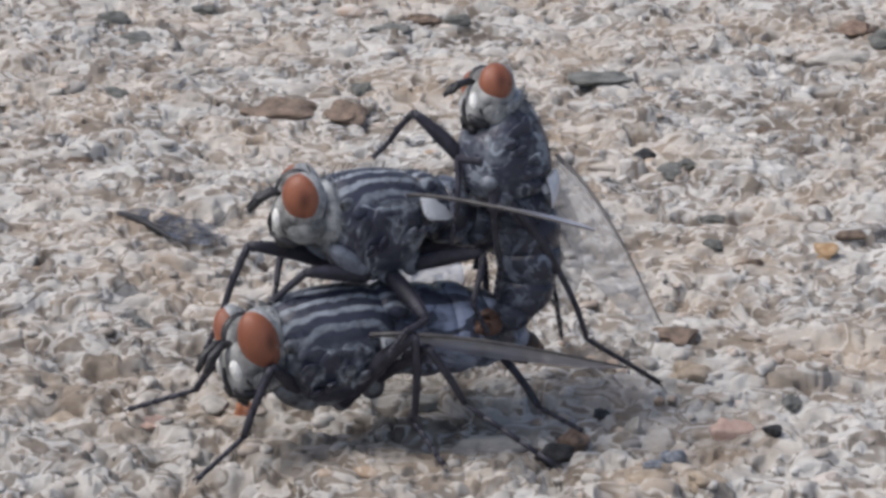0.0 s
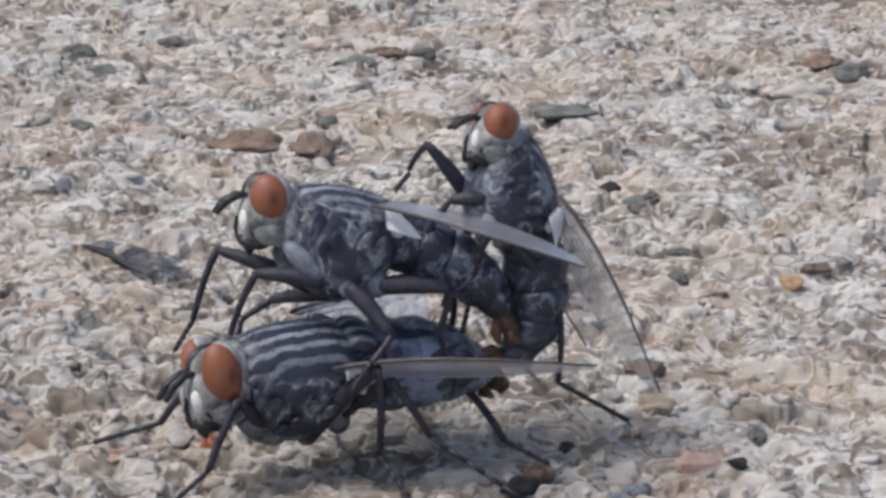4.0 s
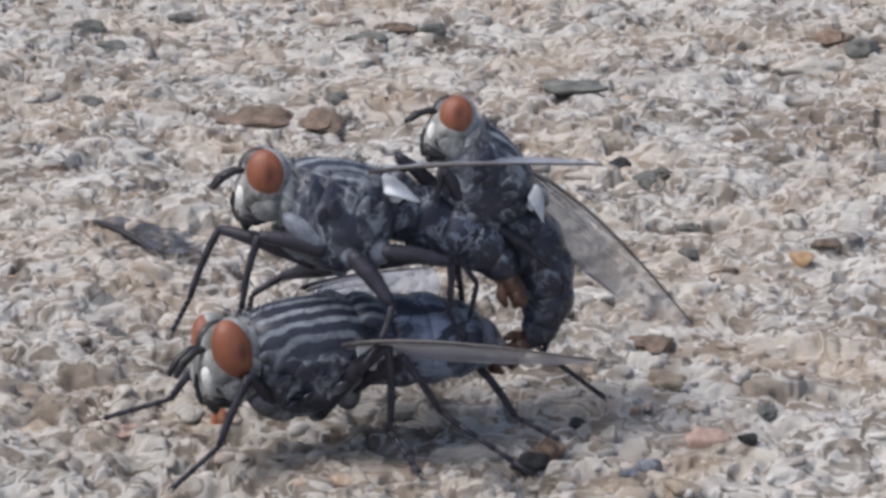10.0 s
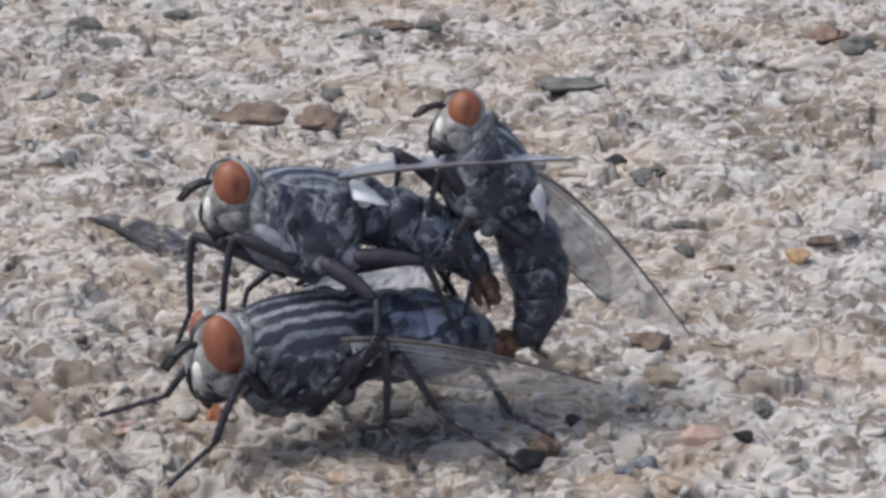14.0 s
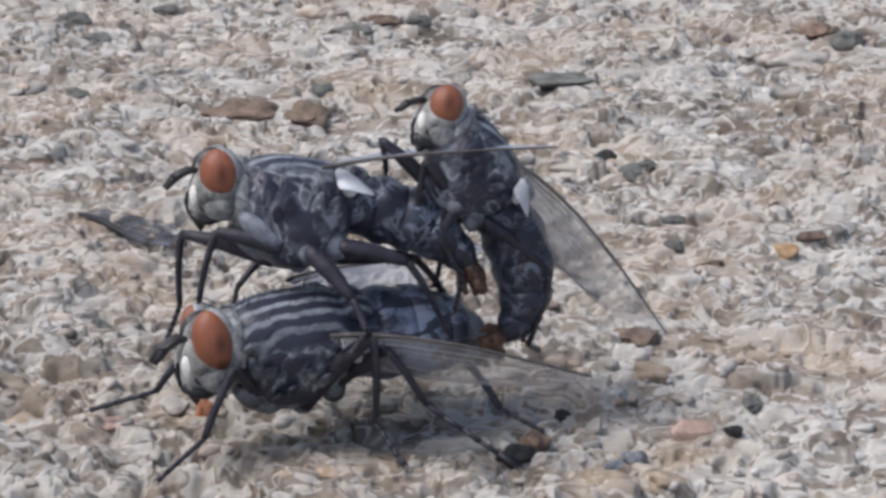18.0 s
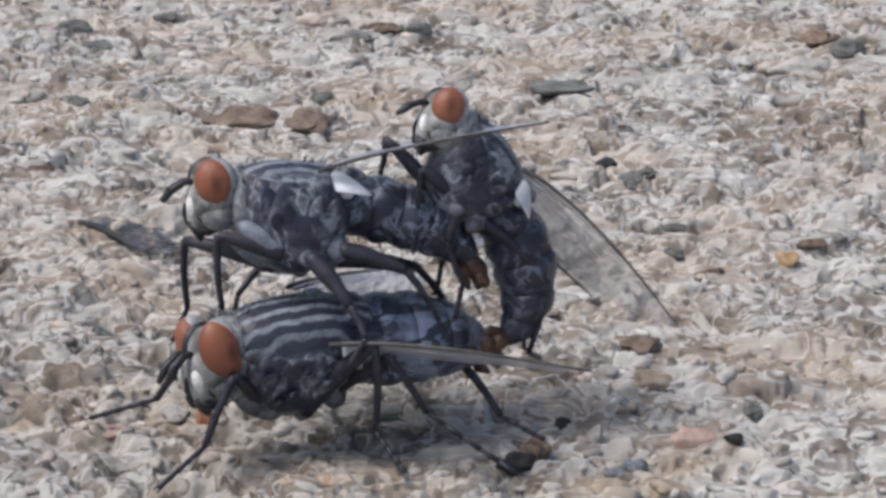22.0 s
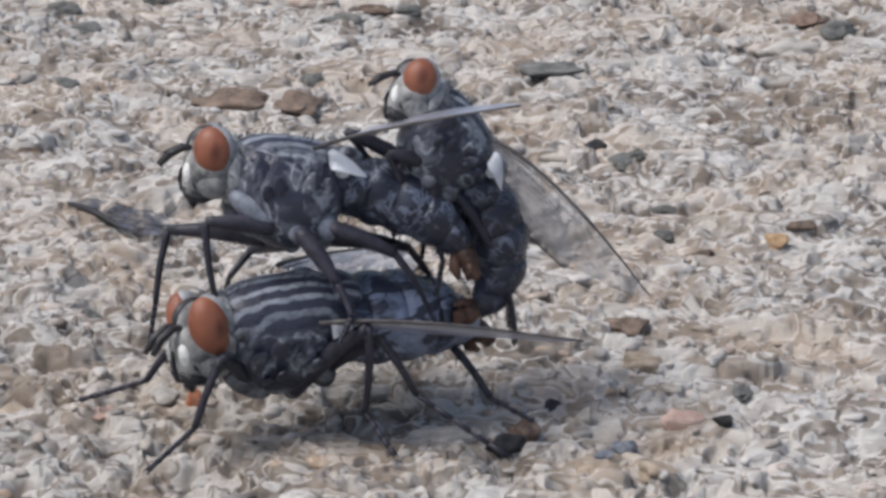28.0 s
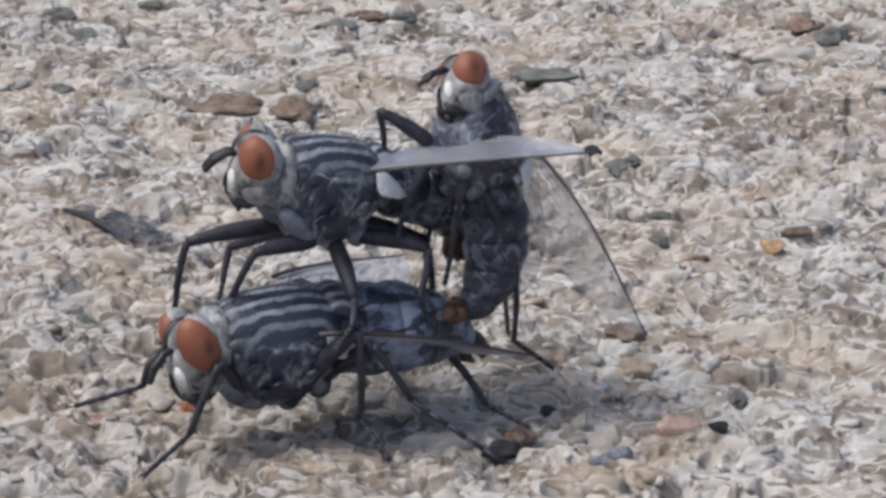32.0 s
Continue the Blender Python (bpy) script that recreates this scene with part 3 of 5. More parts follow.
fly_up = make_fly("fly", "dark fly reared upright, smoky wings hanging, tail joined to another", 0.86, (4, 9, 14, 25, 32), 1.14, 13, 30, M_GLOOM, (0.81, 0.94), M_PLATE, 1.1, 0.92)


def set_wing(thing, side, d, e):
    w = thing[side]
    w.matrix_basis = Matrix.Translation(w.location) @ wing_turn(d, e)


set_wing(fly_low, "right", (-0.80, -0.50, -0.35), (0.2, -1, 0.15))
set_wing(fly_mid, "left", (-0.97, 0.25, -0.05), (0.3, 1, -0.2))
set_wing(fly_mid, "right", (-0.96, -0.2, -0.16), (-0.3, -1, 0.4))
set_wing(fly_up, "left", (-0.95, 0.25, 0.1), (0.3, 1, -0.2))
set_wing(fly_up, "right", (-0.95, -0.22, 0.12), (-0.3, -1, -0.3))

# ---- the ground ----
rg = np.random.RandomState(5)


def smooth_noise(x, y, cell, seed):
    tab = np.random.RandomState(seed).rand(256, 256)
    gx, gy = x / cell, y / cell
    ix, iy = np.floor(gx).astype(int), np.floor(gy).astype(int)
    fx, fy = gx - ix, gy - iy
    fx, fy = fx * fx * (3 - 2 * fx), fy * fy * (3 - 2 * fy)
    a, b = tab[ix % 256, iy % 256], tab[(ix + 1) % 256, iy % 256]
    c, d = tab[ix % 256, (iy + 1) % 256], tab[(ix + 1) % 256, (iy + 1) % 256]
    return (a * (1 - fx) + b * fx) * (1 - fy) + (c * (1 - fx) + d * fx) * fy - 0.5


STX, STY = 0.066, 0.105
X0, X1, Y0, Y1 = -26.0, 34.0, -11.0, 84.0


def axis_steps(lo, hi, step):
    core = np.arange(lo, hi, step)
    grow = np.cumsum(0.12 * 1.32 ** np.arange(44))
    return np.concatenate([lo - grow[::-1], core, core[-1] + grow])


gx, gy = axis_steps(X0, X1, STX), axis_steps(Y0, Y1, STY)
GX, GY = np.meshgrid(gx, gy, indexing="ij")
H = 0.9 * smooth_noise(GX, GY, 6.1, 1) + 0.8 * smooth_noise(GX * 0.7 + 3, GY, 2.5, 2)
WX = GX * 0.6 + 1.3 * smooth_noise(GX, GY, 1.9, 21) + 0.35 * smooth_noise(GX, GY, 0.8, 22)
WY = GY + 1.3 * smooth_noise(GX, GY, 1.9, 23) + 0.35 * smooth_noise(GX, GY, 0.8, 24)
H += 1.0 * smooth_noise(WX, WY, 1.5, 3)
# winding crests of the crumbling crust
H -= 1.05 * np.abs(smooth_noise(WX + 5, WY, 1.35, 4)) + 0.42 * np.abs(smooth_noise(WX, WY + 3, 0.72, 7))
# cracks that wind between the crumbs, and hard little crumbs
for cell, depth, wide, seed in ((1.15, 0.34, 0.05, 51), (0.75, 0.20, 0.055, 52)):
    H -= depth * np.exp(-(smooth_noise(WX * 1.05 + 2, WY, cell, seed) / wide) ** 2) * np.clip(0.7 + 2.2 * smooth_noise(GX, GY, 2.1, seed + 5), 0, 1.4)
H += 0.16 * np.clip(smooth_noise(WX, WY, 0.42, 57), -0.1, 0.25)
H *= 0.72
# a dip under and behind the pile, and a deep pore by its hind foot
for cx, cy, rx, ry, dz in ((6.5, 0.6, 4.2, 2.6, 0.9), (7.50, -3.41, 1.0, 1.5, 1.8), (13.20, -2.85, 0.6, 0.7, 0.7), (-8.36, -1.72, 0.7, 0.6, 0.7), (21.85, 51.01, 0.9, 1.4, 0.8)):
    H -= dz * np.exp(-(((GX - cx) / rx) ** 2 + ((GY - cy) / ry) ** 2))
# eroded layers: soft steps
LAYER = 0.27
low = np.floor(H / LAYER)
f = np.clip((H / LAYER - low - 0.42) / 0.16, 0, 1)
H = 0.35 * H + 0.65 * (low + f * f * (3 - 2 * f)) * LAYER
# bonded grit, flush with the mortar, and pits where grains fell out
ix0, iy0 = 44, 44
base = H.copy()


def spots_on_ground(count, seed, mean, lo, hi):
    r = np.random.RandomState(seed)
    return zip(r.uniform(X0, X1, count), r.uniform(Y0, Y1, count), np.clip(r.lognormal(mean, 0.45, count), lo, hi), r.uniform(0.35, 0.75, count), r.uniform(0, 1, count), r.normal(0, 0.4, count))


for kind, spots in ((1, spots_on_ground(3800, 5, -0.75, 0.2, 1.1)), (-1, spots_on_ground(5200, 6, -1.05, 0.16, 0.8)), (-1, spots_on_ground(9000, 8, -1.55, 0.13, 0.4))):
    for x, y, r, w, z, a in spots:
        i, j = int((x - X0) / STX) + ix0, int((y - Y0) / STY) + iy0
        n, m = int(r / STX) + 1, int(r / STY) + 1
        i0, i1, j0, j1 = i - n, i + n + 1, j - m, j + m + 1
        if i0 < ix0 or j0 < iy0 or i1 > GX.shape[0] - 44 or j1 > GX.shape[1] - 44:
            continue
        dx, dy = GX[i0:i1, j0:j1] - x, GY[i0:i1, j0:j1] - y
        uu, vv = (dx * math.cos(a) + dy * math.sin(a)) / r, (dy * math.cos(a) - dx * math.sin(a)) / (r * w)
        q = np.clip(1 - uu * uu - vv * vv, 0, 1)
        if kind > 0:
            top = base[i, j] + r * (-0.27 + 0.18 * z) + r * 0.44 * np.sqrt(q)
            H[i0:i1, j0:j1] = np.where(q > 0, np.maximum(H[i0:i1, j0:j1], top), H[i0:i1, j0:j1])
        else:
            H[i0:i1, j0:j1] -= r * (0.30 + 1.0 * z) * q ** 0.6
# broken-out hollows in front
r_hol = np.random.RandomState(17)
for cx, cy, rr, dz in zip(r_hol.uniform(-20, -2.5, 130), r_hol.uniform(-8, 16, 130), r_hol.uniform(0.35, 0.85, 130), r_hol.uniform(0.3, 0.9, 130)):
    i0, i1, j0, j1 = [int(v) for v in ((cx - 3 * rr - X0) / STX + ix0, (cx + 3 * rr - X0) / STX + ix0, (cy - 3 * rr - Y0) / STY + iy0, (cy + 3 * rr - Y0) / STY + iy0)]
    if i0 < 0 or j0 < 0:
        continue
    wob = 1 + 0.5 * smooth_noise(GX[i0:i1, j0:j1], GY[i0:i1, j0:j1], 0.5, 31)
    q = (((GX[i0:i1, j0:j1] - cx) / rr) ** 2 + ((GY[i0:i1, j0:j1] - cy) / rr) ** 2) * wob
    H[i0:i1, j0:j1] -= dz * rr * np.exp(-q * q)
H += 0.03 * smooth_noise(GX, GY, 0.3, 9)
H -= 0.15
nx, ny = H.shape


def ground_z(x, y):
    """Height of the ground in mm."""
    return float(H[min(nx - 1, max(0, int((x - X0) / STX + 0.5) + ix0)), min(ny - 1, max(0, int((y - Y0) / STY + 0.5) + iy0))])


co = np.stack([GX, GY, H], axis=-1).reshape(-1, 3) * MM
idx = np.arange(nx * ny).reshape(nx, ny)
quads = np.stack([idx[:-1, :-1], idx[1:, :-1], idx[1:, 1:], idx[:-1, 1:]], axis=-1).reshape(-1, 4)


def raw_mesh(name, co, faces, mat, smooth):
    me = bpy.data.meshes.new(name)
    k = faces.shape[1]
    me.vertices.add(len(co))
    me.vertices.foreach_set("co", co.astype(np.float32).ravel())
    me.loops.add(faces.size)
    me.loops.foreach_set("vertex_index", faces.astype(np.int32).ravel())
    me.polygons.add(len(faces))
    me.polygons.foreach_set("loop_start", (np.arange(len(faces)) * k).astype(np.int32))
    me.polygons.foreach_set("use_smooth", np.full(len(faces), smooth))
    me.update(calc_edges=True)
    me.materials.append(mat)
    return me


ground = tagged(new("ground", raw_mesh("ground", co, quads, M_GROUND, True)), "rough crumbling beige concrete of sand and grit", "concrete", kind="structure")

# ---- grains on the ground ----
def grain_shape(seed, flat=0.7, jitter=0.22, level=2):
    bm = bmesh.new()
    bmesh.ops.create_icosphere(bm, subdivisions=level, radius=1)
    r = random.Random(seed)
    off = Vector((r.uniform(0, 50), r.uniform(0, 50), r.uniform(0, 50)))
    cuts = [(Vector([r.gauss(0, 1) for _ in range(3)]).normalized(), r.uniform(0.62, 0.9)) for _ in range(5)]
    for v in bm.verts:
        v.co *= 1 + jitter * noise.noise(v.co * 1.3 + off) * 1.6
        for nrm, dd in cuts:
            over = v.co.dot(nrm) - dd
            if over > 0:
                v.co -= nrm * over * 0.85
        v.co.z *= flat
    return bm


SHAPES = [mesh_of("grain", grain_shape(s, level=2), M_PIECE, True) for s in range(14)]
shape_data = []
for me in SHAPES:
    v = np.empty(len(me.vertices) * 3, np.float32)
    me.vertices.foreach_get("co", v)
    tri = np.empty(len(me.polygons) * 3, np.int32)
    me.polygons.foreach_get("vertices", tri)
    shape_data.append((v.reshape(-1, 3), tri.reshape(-1, 3)))

ngr = 3000
px, py = rg.uniform(X0 + 0.5, X1 - 0.5, ngr), rg.uniform(Y0 + 0.5, Y1 - 0.5, ngr)
pr = np.clip(rg.lognormal(-1.45, 0.42, ngr), 0.10, 0.7)
near = (px > -13) & (px < 19) & (py > -6) & (py < 9)
pieces = np.flatnonzero(near)[:300]
rest = np.setdiff1d(np.arange(ngr), pieces)
vs, fs, count = [], [], 0
for i in rest:
    v, tri = shape_data[rg.randint(len(shape_data))]
    t = rg.normal(0, 0.45)
    s = pr[i]
    sx, sy = s * rg.uniform(0.9, 1.9), s * rg.uniform(0.7, 1.0)
    x, y, z = v[:, 0] * sx, v[:, 1] * sy, v[:, 2] * s * 0.75
    vs.append(np.stack([x * math.cos(t) - y * math.sin(t) + px[i], x * math.sin(t) + y * math.cos(t) + py[i], z + ground_z(px[i], py[i]) - s * 0.36], axis=-1))
    fs.append(tri + count)
    count += len(v)
grit = new("grit", raw_mesh("grit", np.concatenate(vs) * MM, np.concatenate(fs), M_GRAIN, True))
grit.parent = ground
tagged(grit, "beige, ochre, white and grey sand grains set in the concrete", kind="stuff")

# stones that stand out, each one a thing
def stone(x, y, r, mat, label, seed, turn=0, flat=0.7, lift=0.1, tilt=0):
    """A stone at x, y with half sizes r, in mm."""
    me = mesh_of("stone", grain_shape(seed, 1.0, 0.3, 4), mat, True)
    ob = new("pebble", me)
    # rests on the higher part of the ground under it
    under = sorted(ground_z(x + r[0] * 0.8 * i / 3, y + r[1] * 0.8 * j / 3) for i in range(-3, 4) for j in range(-3, 4))
    ob.matrix_basis = Matrix.Translation(Vector((x, y, under[30] + r[2] * (lift - 0.15))) * MM) @ pose(0, 0, 0, tilt, 0, turn) @ Matrix.Diagonal((r[0] * MM, r[1] * MM, r[2] * MM, 1))
    return tagged(ob, label, "pebble", "pebbles in the concrete")


stone(20.34, 21.01, (0.66, 0.60, 0.55), M_ORANGE, "smooth amber pebble set in the concrete", 31, 20)
stone(14.63, 0.25, (0.80, 0.75, 0.6), M_PINK, "pink rounded pebble set in the concrete", 32, -20, lift=0.3)
stone(16.28, -0.33, (0.42, 0.3, 0.28), M_DARK, "small black chip lying on the concrete", 33, 10, lift=0.8)
stone(-5.15, 3.26, (0.46, 0.5, 0.5), M_RED, "small brick-red crumb on the concrete", 34)
stone(10.65, 45.97, (1.6, 0.9, 0.34), M_SLATE, "dark grey slate chip lying flat in the concrete", 35, 4, lift=0.7)
stone(-1.42, 45.95, (0.62, 0.6, 0.5), M_SLATE, "rounded dark grey stone in the concrete", 36, 30)
stone(-5.53, 42.54, (1.9, 1.6, 0.55), M_RUST, "long rusty brown stone in the concrete", 37, 6, lift=0.0)
stone(-2.15, 41.36, (1.2, 1.3, 0.5), M_RUST, "rusty brown stone in the concrete", 38, -10, lift=0.0)
stone(-14.20, 56.05, (0.9, 0.9, 0.45), M_SLATE, "dark grey stone in the concrete", 39, 15)
stone(12.24, -2.01, (0.6, 0.5, 0.45), M_BLUE, "blue-grey glinting chip in a hollow of the concrete", 40, 15, lift=0.9)
stone(13.39, 6.46, (0.85, 0.9, 0.55), M_TAN, "pale ochre stone in the concrete", 41, 15)
stone(8.34, 0.41, (0.62, 0.55, 0.6), M_BROWN, "reddish brown stone beside a pore in the concrete", 42, 35, lift=0.3)
# added black stone: its colour stands for the shade inside the pore
stone(7.56, -1.02, (0.75, 0.5, 0.5), M_DARK, "black stone standing in for the shade of a pore", 81, 10, lift=0.5)
stone(4.74, -0.07, (1.6, 1.0, 0.55), M_PALE, "flat grey stone with a smooth top", 43, 5, lift=0.0)
stone(0.02, 56.35, (1.2, 0.9, 0.35), M_SLATE, "dark grey chip in the concrete", 44, 12)
stone(13.86, 33.47, (0.8, 0.7, 0.4), M_SLATE, "dark grey crumb in the concrete", 45, 40)
stone(10.80, 1.10, (0.42, 0.45, 0.5), M_PALE, "small pinkish white pebble on the concrete", 82, lift=0.4)
stone(12.88, 14.40, (0.32, 0.3, 0.3), M_PALE, "small white grain on the concrete", 46)
stone(24.07, 52.12, (1.7, 1.2, 0.6), M_PALE, "large pale stone in the concrete", 47, 12)

stone(-15.64, 58.38, (1.09, 0.45, 0.49), M_SLATE, "grey flat stone in the concrete", 51, 5, lift=0.25)
stone(1.53, 59.45, (0.95, 0.60, 0.43), M_RUST, "reddish brown stone in the concrete", 52, -8, lift=0.25)
stone(3.58, 56.90, (0.82, 0.45, 0.37), M_SLATE, "dark grey flat chip in the concrete", 53, 10, lift=0.25)
stone(-10.81, 61.51, (0.68, 0.45, 0.31), M_SLATE, "greenish grey flat chip in the concrete", 54, 0, lift=0.25)
# added stone in place of a crack; its dark colour stands for shade
stone(-14.10, 44.53, (0.50, 0.80, 0.23), M_SLATE, "dark grey stone standing in for a shaded crack", 55, 50, lift=0.25)
stone(-6.24, 42.87, (0.45, 0.70, 0.22), M_RUST, "dark brown stone in the concrete", 56, 0, lift=0.25)
stone(12.74, 36.07, (0.68, 0.50, 0.31), M_DARK, "black flat chip in the concrete", 57, 12, lift=0.25)
stone(14.74, 34.25, (0.59, 0.45, 0.27), M_SLATE, "dark grey flat chip in the concrete", 58, -8, lift=0.25)
stone(15.26, 21.84, (0.50, 0.50, 0.23), M_SLATE, "dark grey chip in the concrete", 59, 20, lift=0.25)
stone(21.59, 22.32, (0.64, 0.45, 0.29), M_RUST, "brown grain beside an amber pebble", 60, 0, lift=0.25)
stone(16.68, 18.94, (0.68, 0.35, 0.31), M_RUST, "flat brown chip in the concrete", 61, 5, lift=0.25)
stone(12.86, 10.21, (0.95, 0.9, 0.45), M_RUST, "dark brown stone in the concrete", 62, -6, lift=0.25)
stone(9.51, 2.69, (0.42, 0.40, 0.30), M_DARK, "black grain in the shaded hollow", 63, 0, lift=0.25)
stone(-12.58, 2.70, (0.77, 1.00, 0.35), M_TAN, "tan stone in the concrete", 64, 20, lift=0.25)
stone(-8.73, 1.81, (0.50, 0.60, 0.23), M_PINK, "pale pink grain in the concrete", 65, 0, lift=0.25)
stone(-6.39, 3.93, (0.68, 0.80, 0.31), M_PALE, "pale stone under the front foot", 66, 10, lift=0.25)
# added stone in place of pits; its dark colour stands for their shade
stone(-10.31, 12.96, (0.59, 0.70, 0.27), M_SLATE, "dark grey crumb in the concrete", 67, 30, lift=0.25)
stone(17.31, 3.67, (0.45, 0.70, 0.22), M_SLATE, "dark round grain in the concrete", 68, 0, lift=0.25)
stone(25.18, 56.26, (0.91, 0.70, 0.41), M_BROWN, "reddish brown stone in the concrete", 69, 8, lift=0.25)
stone(26.74, 53.97, (1.14, 0.70, 0.51), M_SLATE, "grey flat stone in the concrete", 70, 4, lift=0.25)
stone(20.51, 27.82, (0.50, 0.45, 0.23), M_RUST, "brown grain in the concrete", 71, 15, lift=0.25)
stone(13.35, -4.42, (0.82, 0.70, 0.37), M_TAN, "tan pebble in the concrete", 72, 0, lift=0.25)
stone(-15.04, 33.90, (0.77, 0.35, 0.35), M_RUST, "brown flat chip in the concrete", 73, 5, lift=0.25)
stone(5.26, 50.69, (0.55, 0.40, 0.25), M_PALE, "pale grain in the concrete", 74, 0, lift=0.25)
stone(15.63, 26.44, (0.59, 0.35, 0.27), M_SLATE, "grey flat chip in the concrete", 75, -10, lift=0.25)
stone(11.43, -2.97, (0.45, 0.50, 0.22), M_BLUE, "blue-grey chip in the concrete", 76, 0, lift=0.25)
stone(2.22, 3.74, (0.77, 0.70, 0.35), M_PALE, "grey stone under the fly", 77, 10, lift=0.25)
stone(11.01, -4.48, (0.95, 0.7, 0.35), M_TAN, "tan flat stone in the concrete", 78, 10, lift=0.25)
stone(19.16, 39.36, (0.59, 0.40, 0.27), M_RUST, "brown grain in the concrete", 79, 10, lift=0.25)
stone(-10.36, 49.85, (0.59, 0.35, 0.27), M_PALE, "pale flat grain in the concrete", 80, 0, lift=0.25)

# a torn wing lying on the ground, narrow at its root, across the crests
def along(points, u):
    """A point at the share u of a line through the points."""
    lens = [(Vector(b) - Vector(a)).length for a, b in zip(points, points[1:])]
    d = u * sum(lens)
    for a, b, ln in zip(points, points[1:], lens):
        if d <= ln or b == points[-1]:
            return Vector(a).lerp(Vector(b), min(1.0, d / ln))
        d -= ln


def torn_wing(x, y):
    front = ((0, 0), (1.3, -1.5), (3.0, -3.5), (5.35, -4.4))
    back = ((0, 0), (1.0, 0.25), (2.3, 0.3), (4.5, -0.9), (5.3, -2.6), (5.35, -4.4))
    crest = sorted(ground_z(x + p.x, y + p.y) for p in (along(front, a / 8).lerp(along(back, a / 8), b / 4) for a in range(9) for b in range(5)))[-4]
    wing = new("insect_wing")
    tagged(wing, "torn grey insect wing lying flat on the concrete", "insect wing")
    n, w = 22, 8
    rt = random.Random(91)
    ragged = [rt.uniform(0.86, 1.0) if i > 8 else 1.0 for i in range(n + 1)]

    def at(i, j, lift=0.0):
        p = along(front, i / n).lerp(along(back, i / n), ragged[i] * j / w)
        return Vector((p.x, p.y, 0.10 * math.sin(i * 0.7) * j / w + 0.12 * math.sin(j * 0.9 + i * 0.3) + lift))
    bm = bmesh.new()
    for lift in (0.01, -0.01):
        grid = [[bm.verts.new(at(i, j, lift) * MM) for j in range(w + 1)] for i in range(n + 1)]
        for i in range(n):
            for j in range(w):
                bm.faces.new((grid[i][j], grid[i + 1][j], grid[i + 1][j + 1], grid[i][j + 1]))
    blade = part("membrane", bm, M_DRY, wing, "mottled grey membrane")
    part("stalk", tube([at(i, 0, 0.05) for i in range(15)], [0.05 + 0.13 * math.sin(math.pi * min(1, 0.12 + i / 15)) for i in range(15)], 8), M_BLACK, wing, "dark thick front edge")
    for a, b, stop in ((1, 2, 21), (2, 4, 20), (3, 6, 17)):
        part("vein", tube([at(i, round(a + (b - a) * i / n), 0.03) for i in range(2, stop, 3)], [0.03] * len(range(2, stop, 3)), 5), M_COSTA, blade)
    wing.matrix_basis = Matrix.Translation(Vector((x, y, crest + 0.02)) * MM)


torn_wing(-12.3, 25.46)

for i in pieces:
    ob = new("grain", SHAPES[int(i) % len(SHAPES)])
    ob.parent = ground
    s = pr[i]
    ob.matrix_basis = Matrix.Translation(Vector((px[i], py[i], ground_z(px[i], py[i]) - s * 0.12)) * MM) @ pose(0, 0, 0, 0, 0, (int(i) * 67) % 360) @ Matrix.Diagonal((s * 1.25 * MM, s * 0.85 * MM, s * 0.9 * MM, 1))

# ---- what moves ----
LOW = [
    (0, pose(-0.00147, -0.00080, 0.00435, -15.0, -0.1, 204.9)),
    (1, pose(-0.00147, -0.00080, 0.00445, -15.0, -0.1, 204.9)),
    (2, pose(-0.00147, -0.00080, 0.00430, -15.0, -0.1, 204.9)),
    (3, pose(-0.00147, -0.00080, 0.00425, -15.0, -0.1, 204.9)),
    (5.5, pose(-0.00147, -0.00080, 0.00430, -15.0, -0.1, 204.9)),
    (6, pose(-0.00147, -0.00080, 0.00430, -15.0, -0.1, 204.9)),
    (7, pose(-0.00147, -0.00080, 0.00420, -15.0, -0.1, 204.9)),
    (8, pose(-0.00147, -0.00080, 0.00430, -15.0, -0.1, 204.9)),
    (9, pose(-0.00147, -0.00080, 0.00435, -15.0, -0.1, 204.9)),
    (10, pose(-0.00147, -0.00080, 0.00425, -15.0, -0.1, 204.9)),
    (11, pose(-0.00147, -0.00080, 0.00420, -15.0, -0.1, 204.9)),
    (12, pose(-0.00147, -0.00080, 0.00420, -15.0, -0.1, 204.9)),
    (13, pose(-0.00147, -0.00080, 0.00430, -15.0, -0.1, 204.9)),
    (15.5, pose(-0.00147, -0.00080, 0.00425, -15.0, -0.1, 204.9)),
    (16, pose(-0.00147, -0.00080, 0.00420, -15.0, -0.1, 204.9)),
    (18, pose(-0.00147, -0.00080, 0.00425, -15.0, -0.1, 204.9)),
    (20, pose(-0.00147, -0.00080, 0.00425, -15.0, -0.1, 204.9)),
    (20.5, pose(-0.00147, -0.00080, 0.00435, -15.0, -0.1, 204.9)),
    (21, pose(-0.00147, -0.00080, 0.00430, -15.0, -0.1, 204.9)),
    (22, pose(-0.00147, -0.00080, 0.00430, -15.0, -0.1, 204.9)),
    (23, pose(-0.00147, -0.00080, 0.00425, -15.0, -0.1, 204.9)),
    (26, pose(-0.00147, -0.00080, 0.00425, -15.0, -0.1, 204.9)),
    (26.5, pose(-0.00147, -0.00080, 0.00435, -15.0, -0.1, 204.9)),
    (28.5, pose(-0.00147, -0.00080, 0.00445, -15.0, -0.1, 204.9)),
    (29, pose(-0.00147, -0.00080, 0.00440, -15.0, -0.1, 204.9)),
    (30, pose(-0.00147, -0.00080, 0.00435, -15.0, -0.1, 204.9)),
    (31, pose(-0.00147, -0.00080, 0.00415, -15.0, -0.1, 204.9)),
    (32, pose(-0.00147, -0.00080, 0.00423, -15.0, -0.1, 204.9)),
]
